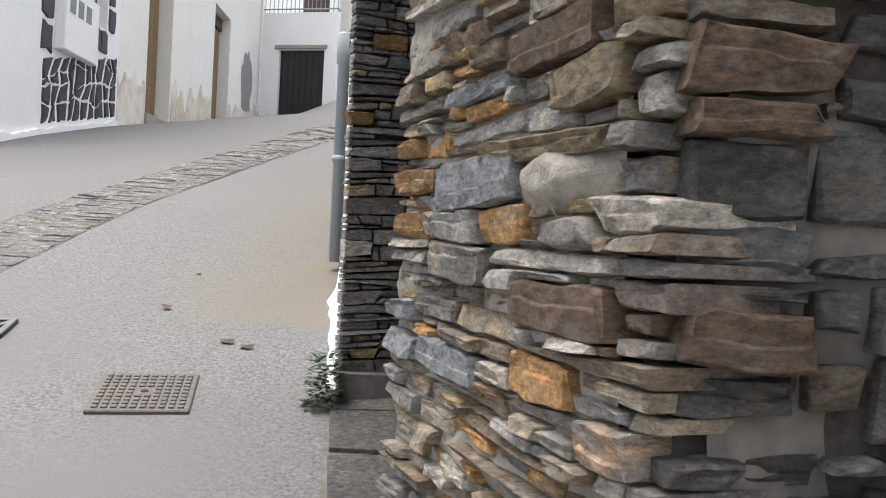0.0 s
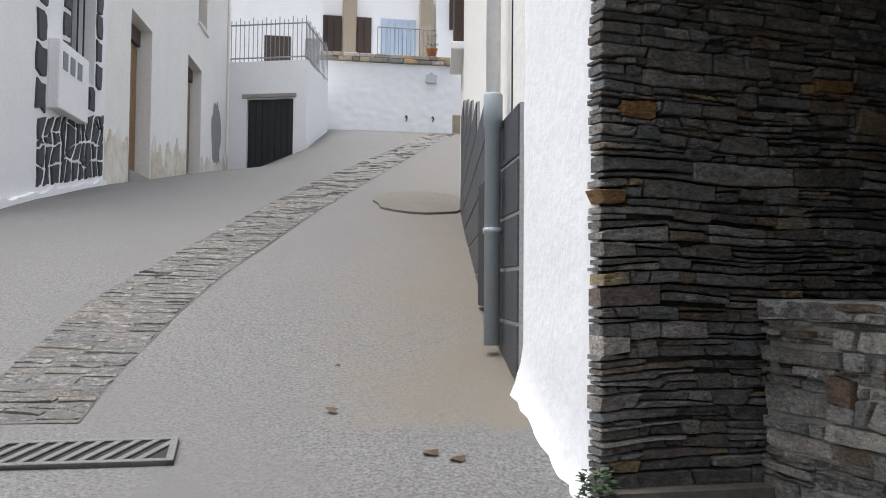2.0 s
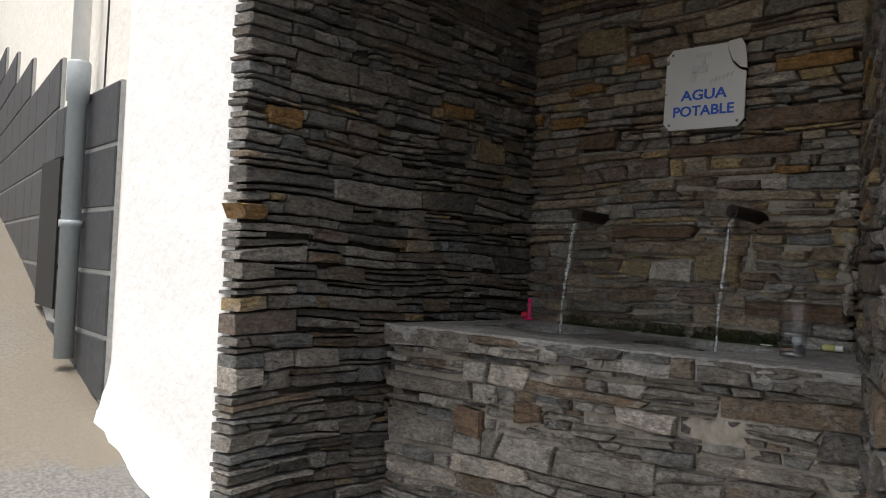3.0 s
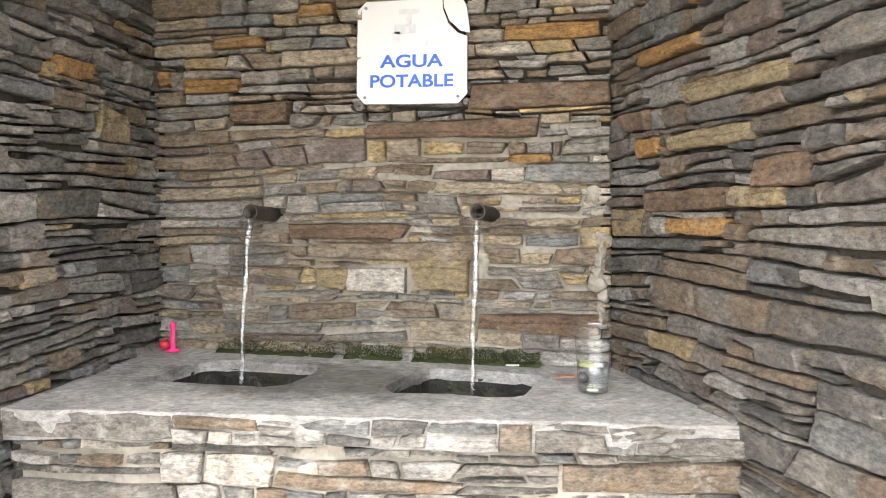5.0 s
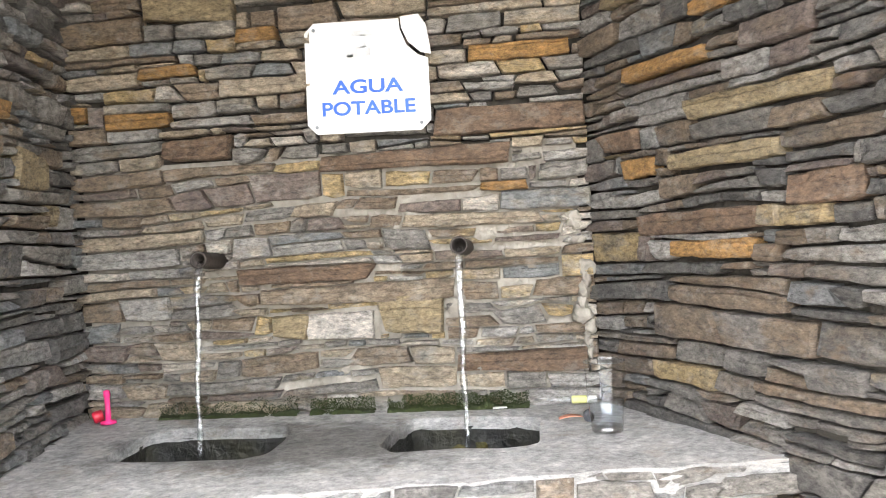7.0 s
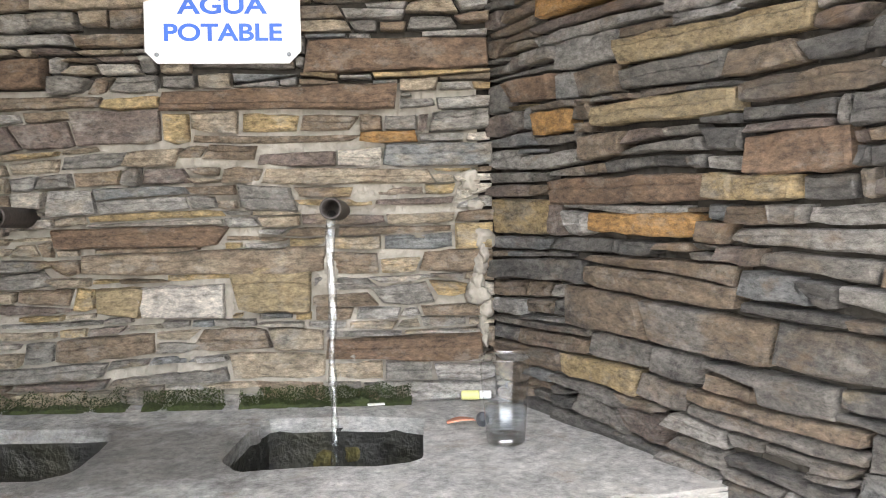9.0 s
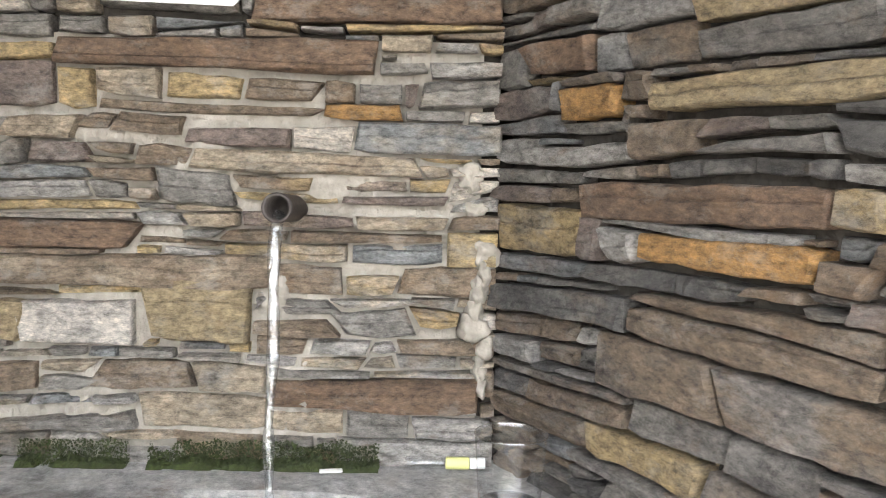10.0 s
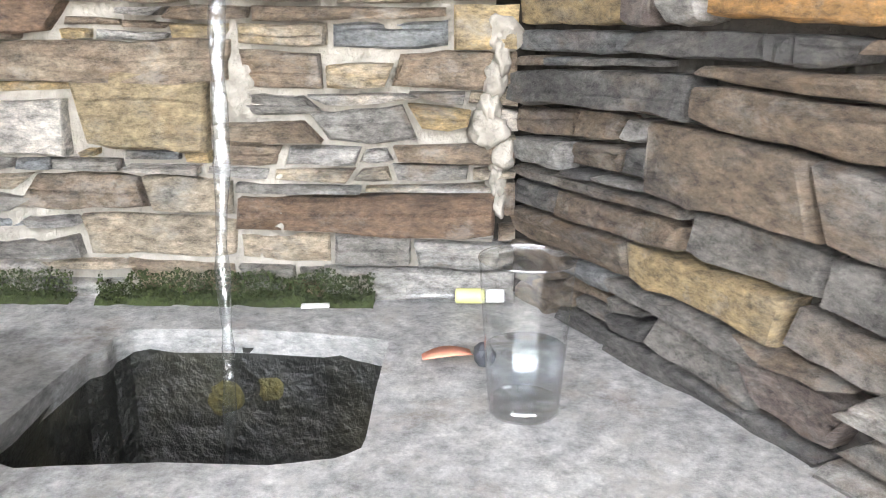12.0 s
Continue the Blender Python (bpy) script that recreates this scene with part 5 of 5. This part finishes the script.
    part("window", box(bmesh.new(), -2.6, -2.56, 4.6, -1.6, -2.48, 5.8), M_dkwood, n, "dark window")
    part("stone_base", box(bmesh.new(), -3.08, -2.62, -0.5, 0, -2.45, 1.4, 0.03), M_back, n, "low rubble stone base")


def leaf_clump(rng, count, radius, height, size):
    bm = bmesh.new()
    for _ in range(count):
        a, r, z = rng.uniform(0, 6.283), radius * math.sqrt(rng.random()), height * rng.random() ** 1.2
        c = Vector((r * math.cos(a) * (1 - 0.4 * z / height), r * math.sin(a) * (1 - 0.4 * z / height), z))
        d = Vector((math.cos(a) + rng.uniform(-0.5, 0.5), math.sin(a) + rng.uniform(-0.5, 0.5), rng.uniform(-0.3, 0.8))).normalized()
        s = d.cross(Vector((0, 0, 1))).normalized() * size * 0.35
        L = size * rng.uniform(0.6, 1.2)
        k = Vector((0, 0, -0.15 * L))
        v = [bm.verts.new(p) for p in (c, c + d * L * 0.45 + s, c + d * L + k, c + d * L * 0.45 - s)]
        bm.faces.new(v)
    return bm


upper_terrace()

# ---- lane furniture ----
def on_ground(x, y):
    """Pose lying on the sloping lane."""
    e = 0.2
    n = Vector((ground_z(x - e, y) - ground_z(x + e, y), ground_z(x, y - e) - ground_z(x, y + e), 2 * e)).normalized()
    return Matrix.Translation((x, y, ground_z(x, y))) @ n.to_track_quat("Z", "Y").to_matrix().to_4x4()


def level_pose(x, y, turn):
    sx = (ground_z(x + 0.2, y) - ground_z(x - 0.2, y)) / 0.4
    sy = (ground_z(x, y + 0.2) - ground_z(x, y - 0.2)) / 0.4
    return pose(x, y, ground_z(x, y), math.degrees(math.atan(sy)), -math.degrees(math.atan(sx)), 0) @ pose(0, 0, 0, 0, 0, turn)


def drain_cover():
    t = thing("drain_cover", "worn square cast-iron drain cover with waffle pattern", "drain cover")
    t.matrix_world = level_pose(-0.245, 5.71, 3)
    part("frame", box(bmesh.new(), -0.155, -0.155, -0.05, 0.155, 0.155, 0.010, 0.004), M_cover, t)
    k = 10
    for i in range(k):
        for j in range(k):
            if (i, j) in ((4, 4), (5, 4), (4, 5), (5, 5)):
                continue
            x, y = -0.142 + 0.284 * (i + 0.5) / k, -0.142 + 0.284 * (j + 0.5) / k
            part("stud", box(bmesh.new(), x - 0.0095, y - 0.0095, 0.009, x + 0.0095, y + 0.0095, 0.0155, 0.002), M_cover, t)
    # raised black disc, coloured as the shade in a keyhole
    part("keyhole", lathe([(0.012, 0.010), (0.012, 0.0118), (0.006, 0.012)], 14), M_hollow_shade, t)


drain_cover()


def drain_grate():
    t = thing("drain_grate", "steel channel grate with slanted bars", "drain grate")
    t.matrix_world = level_pose(-1.5, 6.27, 1)
    L, W = 0.64, 0.098
    # solid block just below the bars, blackened for the channel's shade
    part("pit", box(bmesh.new(), -L, -W, -0.05, L, W, 0.009), M_hollow_shade, t, "black block painted as the channel's shade under the bars")
    for y0, y1 in ((-W, -W + 0.02), (W - 0.02, W)):
        part("edge", box(bmesh.new(), -L, y0, -0.02, L, y1, 0.018, 0.002), M_grate, t)
    for x0, x1 in ((-L, -L + 0.025), (L - 0.025, L)):
        part("edge", box(bmesh.new(), x0, -W, -0.02, x1, W, 0.0185, 0.002), M_grate, t)
    for i in range(21):
        x = -L + 0.06 + (2 * L - 0.12) * i / 20
        part("bar", box(bmesh.new(), -0.011, -W * 1.02, 0.0, 0.011, W * 1.02, 0.0165, 0.002, m=pose(x, 0, 0, 0, 0, -32)), M_grate, t)


drain_grate()


def weeds():
    for x, y, z, n, r, h, s, lab in ((0.325, 5.655, ground_z(0.3, 5.66), 300, 0.07, 0.17, 0.03, "small green weed at the foot of the house corner"),
                                     (1.03, 5.27, 1.83, 26, 0.025, 0.05, 0.02, "tiny weed growing between bench stones"),
                                     (1.0, 5.42, 1.86, 24, 0.025, 0.05, 0.02, "tiny weed growing between bench stones"),
                                     (0.98, 5.6, 1.78, 18, 0.02, 0.04, 0.018, "tiny weed growing between bench stones")):
        o = thing("weed", lab, "weed", (x, y, z))
        part("leaves", leaf_clump(random.Random(int(y * 50)), n, r, h, s), M_leaf, o)
    rng = random.Random(2)
    for x, y in ((0.03, 6.14), (-0.05, 6.19), (-0.3, 7.1), (-0.35, 6.6)):
        bm = bmesh.new()
        s = rng.uniform(0.012, 0.03) if y > 6.2 else 0.03
        vs = [bm.verts.new((s * math.cos(a) * (1.3 if i % 2 else 0.8), s * 0.6 * math.sin(a), 0.005 + 0.006 * math.sin(a * 2))) for i, a in enumerate([k * math.pi / 4 for k in range(8)])]
        c = bm.verts.new((0, 0, 0.012))
        for i in range(8):
            bm.faces.new((vs[i], vs[(i + 1) % 8], c))
        o = part("dead_leaf", bm, M_dead)
        o.matrix_world = level_pose(x, y, rng.uniform(0, 180)) @ pose(0, 0, 0.012)
        tagged(o, "dry brown leaf lying on the lane", "leaf", "dry leaves")


weeds()
bm = bmesh.new()
c0 = bm.verts.new((1.0, 13.4, ground_z(1.0, 13.4) + 0.03))
ring = []
for i in range(20):
    a = 2 * math.pi * i / 20
    r = 1 + 0.15 * noise.noise((math.cos(a) * 2, math.sin(a) * 2, 1))
    x, y = 1.0 + 0.55 * r * math.cos(a) + 0.12 * math.sin(a), 13.4 + 1.1 * r * math.sin(a)
    ring.append((bm.verts.new((x, y, ground_z(x, y) + 0.025)), bm.verts.new((x, y, ground_z(x, y) - 0.03))))
for i in range(20):
    a, b2 = ring[i], ring[(i + 1) % 20]
    bm.faces.new((a[0], b2[0], c0))
    bm.faces.new((a[1], b2[1], b2[0], a[0]))
tagged(part("pavement_patch", bm, M_patch), "raised concrete repair patch in the lane", "pavement", kind="structure")

# ---- stones of the alcove walls ----
BL, BR = (1.66, 5.975), (1.66, 4.757)
back_u = lambda y: 5.975 - y
lay_stones(wall_back, BL, BR, LEDGE - 0.005, ROOF - 0.05, M_back, 11, bands=(0.026, 0.06), lengths=(0.09, 0.32), gap=0.0065, skip=[(back_u(5.243), 2.825, 0.25, 0.22)], features=[
    (back_u(5.345), 2.263, 0.165, 0.062, M_white_stone), (back_u(5.175), 2.283, 0.150, 0.088, M_ochre_stone),
    (back_u(5.46), 2.265, 0.09, 0.055, M_ochre_stone), (back_u(5.8), 2.765, 0.16, 0.035, M_orange_stone), (back_u(4.9), 2.86, 0.23, 0.036, M_orange_stone), (back_u(4.93), 2.71, 0.34, 0.058, M_brown_stone),
    (back_u(5.15), 2.635, 0.44, 0.04, M_brown_stone), (back_u(5.42), 2.385, 0.32, 0.038, M_brown_stone), (back_u(5.30), 2.335, 0.46, 0.042, M_back), (back_u(5.66), 2.69, 0.17, 0.05, M_brown_stone),
    (back_u(4.95), 2.56, 0.11, 0.02, M_orange_stone), (back_u(5.95), 2.79, 0.05, 0.04, M_orange_stone), (back_u(5.5), 2.945, 0.1, 0.03, M_orange_stone), (back_u(5.66), 3.03, 0.22, 0.085, M_ochre_stone),
    (back_u(4.93), 2.165, 0.30, 0.045, M_brown_stone), (back_u(5.72), 2.875, 0.14, 0.026, M_orange_stone)])


def back_mortar(u, z):
    """Lime mortar fills the joints low on the wall and stands in patches beside the spout."""
    y = 5.975 - u
    low = max(0.0, min(1.0, (2.60 - z) / 0.12)) * max(0.0, min(1.0, (5.72 - y) / 0.2))
    out = -0.013 + 0.018 * low * (0.7 + 0.9 * noise.noise((u * 4, z * 5, 2)))
    for cy, cz, ry, rz, k in ((5.16, 2.48, 0.045, 0.04, 0.030), (4.98, 2.475, 0.07, 0.04, 0.020), (5.03, 2.20, 0.03, 0.04, 0.026), (5.28, 2.53, 0.10, 0.02, 0.019), (5.33, 2.14, 0.03, 0.04, 0.03), (4.90, 2.41, 0.06, 0.03, 0.02), (5.07, 2.33, 0.02, 0.07, 0.026)):
        d = ((y - cy) / ry) ** 2 + ((z - cz) / rz) ** 2 + 1.6 * noise.noise((y * 26, z * 30, 6)) + 0.8 * noise.noise((y * 60, z * 70, 1))
        out = max(out, 0.85 * k * min(1.0, 1.4 * math.exp(-max(0.0, d) * 0.9)))
    return out


mortar_sheet("mortar_patch", BL, BR, 0.02, 1.19, LEDGE - 0.01, 2.66, back_mortar, 2, "pale lime mortar patched round the spouts", M_lime)
lay_stones(wall_left, PL0, PL1, 1.2, ROOF - 0.05, M_side, 12, bands=(0.028, 0.066), lengths=(0.09, 0.30), gap=0.007, proud=(0.004, 0.024), floor_at=lambda v: 1.47, features=[
    (0.13, 2.62, 0.12, 0.05, M_orange_stone), (0.05, 1.93, 0.1, 0.05, M_white_stone), (0.86, 2.75, 0.15, 0.04, M_orange_stone), (1.03, 2.64, 0.16, 0.075, M_ochre_stone), (1.13, 2.55, 0.06, 0.045, M_ochre_stone), (0.04, 2.36, 0.09, 0.04, M_orange_stone)])
lay_stones(wall_right, (1.66, 4.754), PR0, 1.0, ROOF - 0.05, M_right, 13, bands=(0.028, 0.066), lengths=(0.10, 0.34), gap=0.0065, proud=(0.002, 0.02), floor_at=lambda v: ground_z(0.3, v.y), features=[
    (0.46, 2.57, 0.30, 0.034, M_ochre_stone), (0.2, 2.57, 0.11, 0.04, M_orange_stone), (0.37, 2.455, 0.36, 0.042, M_brown_stone), (0.42, 2.405, 0.24, 0.032, M_orange_stone), (0.55, 2.66, 0.36, 0.035, M_ochre_stone), (0.3, 2.76, 0.26, 0.03, M_orange_stone),
    (0.13, 2.63, 0.14, 0.04, M_brown_stone), (0.5, 2.84, 0.22, 0.035, M_orange_stone), (0.2, 2.93, 0.2, 0.04, M_ochre_stone), (0.7, 2.5, 0.16, 0.05, M_brown_stone)])
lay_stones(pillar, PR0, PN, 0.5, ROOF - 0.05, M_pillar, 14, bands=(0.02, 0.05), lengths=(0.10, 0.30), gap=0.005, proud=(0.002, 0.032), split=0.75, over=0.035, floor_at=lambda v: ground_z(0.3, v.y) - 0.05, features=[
    (0.08, 1.985, 0.15, 0.036, M_orange_stone), (0.085, 2.045, 0.16, 0.036, M_orange_stone), (0.30, 2.035, 0.25, 0.062, M_bluegrey_stone), (0.05, 2.095, 0.09, 0.028, M_orange_stone), (0.57, 2.12, 0.13, 0.05, M_ochre_stone), (0.30, 2.145, 0.2, 0.02, M_bluegrey_stone),
    (0.05, 1.86, 0.11, 0.03, M_bluegrey_stone), (0.06, 1.81, 0.13, 0.035, M_bluegrey_stone), (0.24, 1.81, 0.2, 0.04, M_bluegrey_stone), (0.47, 2.065, 0.3, 0.026, M_ochre_stone), (0.53, 1.9, 0.2, 0.05, M_brown_stone), (0.5, 2.17, 0.2, 0.045, M_brown_stone)])


def jamb_mortar(u, z):
    """Crumbling lime along the jamb, and a clot at the outer corner."""
    edge = max(0.0, min(1.0, (0.24 - u) / 0.14))
    out = -0.006 + 0.016 * edge * (0.8 + 0.7 * noise.noise((u * 6, z * 7, 4))) + 0.006 * max(0.0, noise.noise((u * 5, z * 5, 8)))
    for cu, cz, ru, rz, k in ((0.50, 2.03, 0.07, 0.026, 0.030), (0.3, 1.70, 0.07, 0.02, 0.02), (0.42, 1.62, 0.09, 0.03, 0.02)):
        out = max(out, k * min(1.0, 1.6 * math.exp(-(((u - cu) / ru) ** 2 + ((z - cz) / rz) ** 2))))
    return out


mortar_sheet("mortar_jamb", PR0, PN, 0.004, 0.62, 0.8, 3.2, jamb_mortar, 6, "crumbling pale lime mortar in the pillar joints", M_lime)
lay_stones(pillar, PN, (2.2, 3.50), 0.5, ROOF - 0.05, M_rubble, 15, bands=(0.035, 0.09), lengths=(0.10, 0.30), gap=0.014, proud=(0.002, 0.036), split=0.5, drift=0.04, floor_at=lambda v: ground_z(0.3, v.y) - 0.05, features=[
    (0.075, 2.122, 0.14, 0.05, M_brown_stone), (0.07, 2.075, 0.12, 0.03, M_brown_stone), (0.07, 1.89, 0.12, 0.05, M_brown_stone)])
mortar_sheet("mortar_rubble", PN, (2.2, 3.50), 0.05, 1.2, 0.8, 3.2, lambda u, z: -0.008 + 0.03 * max(-0.5, noise.noise((u * 7, z * 9, 1))), 9, "rough earthy mortar bedding the rubble face", M_plinth)
lay_stones(bench, (LF[0] + d0, LF[1] - 0.01), (RF[0] + d0, RF[1] + 0.01), 1.0, LEDGE - SLAB_T - 0.002, M_bench, 31, (0.034, 0.085), (0.12, 0.36), 0.007, (0.004, 0.03), floor_at=lambda v: 1.1, base=bench_inv, features=[
    (0.32, 1.82, 0.1, 0.075, M_brown_stone), (0.52, 1.87, 0.09, 0.05, M_brown_stone), (0.86, 1.9, 0.16, 0.045, M_white_stone)])
mortar_sheet("joint_mortar", (LF[0] + d0, LF[1] - 0.01), (RF[0] + d0, RF[1] + 0.01), 0.01, 1.34, 1.1, LEDGE - SLAB_T - 0.004, lambda u, z: 0.001 + 0.012 * noise.noise((u * 4, z * 5, 1)), 12, "lime-streaked joints", M_lime, bench_inv, bench)


# ---- slate gutter ----
def gutter():
    g = thing("gutter", "rough slate gutter set crosswise in the lane", "gutter", kind="structure")
    ly, lx = [5.4, 7.0, 8.2, 9.06, 11.63, 14.6, 20.6, 30.0, 33.0], [-1.72, -1.62, -1.55, -1.39, -0.92, -0.37, 1.0, 3.6, 4.45]
    ry, rx = [5.4, 6.9, 8.1, 9.75, 12.6, 17.7, 26.6, 33.0], [-1.3, -1.19, -1.05, -0.74, -0.15, 1.08, 3.33, 5.2]
    rng = random.Random(40)
    bed = bmesh.new()
    prev = None
    y = 6.55
    while y < 33:
        a, b = float(np.interp(y, ly, lx)), float(np.interp(y, ry, rx))
        row = [bed.verts.new((a + (b - a) * k / 3, y, ground_z(a + (b - a) * k / 3, y) + 0.004)) for k in range(4)]
        if prev:
            for k in range(3):
                bed.faces.new((prev[k], prev[k + 1], row[k + 1], row[k]))
        prev = row
        y += 0.25
    part("bed", bed, M_bed, g)
    pool = []
    for i in range(10):
        pool.append(stone_mesh(100 + i))
        pool[-1].materials.append(M_gutter)
    rest_v, rest_f = [], []
    y, made = 6.57, 0
    while y < 32.8:
        near = made < 285
        dy = rng.uniform(0.05, 0.09) if near else rng.uniform(0.1, 0.2)
        a, b = float(np.interp(y, ly, lx)), float(np.interp(y, ry, rx))
        x = a
        while x < b - 0.02:
            ln = min(rng.uniform(0.12, 0.3), b - x)
            if b - x - ln < 0.06:
                ln = b - x
            up = rng.uniform(0.004, 0.011)
            xm, ym = x + ln / 2, y + dy / 2 + rng.uniform(-0.012, 0.012)
            m = level_pose(xm, ym, rng.gauss(-6, 5)) @ pose(0, 0, up, -90 + rng.gauss(0, 6), 0, 0)
            if near:
                ob = new("gutter_stone", rng.choice(pool))
                ob.parent = g
                ob.matrix_local = m @ Matrix.Diagonal((ln - 0.008, 0.05, dy - 0.008, 1))
                made += 1
            else:
                mm = m @ Matrix.Diagonal((ln - 0.012, 0.05, dy - 0.015, 1))
                n = len(rest_v)
                for px, pz in ((-0.5, -0.4), (-0.3, -0.5), (0.3, -0.5), (0.5, -0.4), (0.5, 0.4), (0.3, 0.5), (-0.3, 0.5), (-0.5, 0.4)):
                    rest_v += [mm @ Vector((px * 0.95, 0, pz * 0.9)), mm @ Vector((px, 1, pz))]
                rest_f.append([n + 2 * k for k in range(8)])
                for k in range(8):
                    k2 = (k + 1) % 8
                    rest_f.append((n + 2 * k, n + 2 * k + 1, n + 2 * k2 + 1, n + 2 * k2))
            x += ln
        y += dy
    me = bpy.data.meshes.new("gutter_stones")
    me.from_pydata(rest_v, [], rest_f)
    me.materials.append(M_gutter2)
    ob = new("gutter_stones", me)
    ob.parent = g
    tagged(ob, kind="stuff")


gutter()
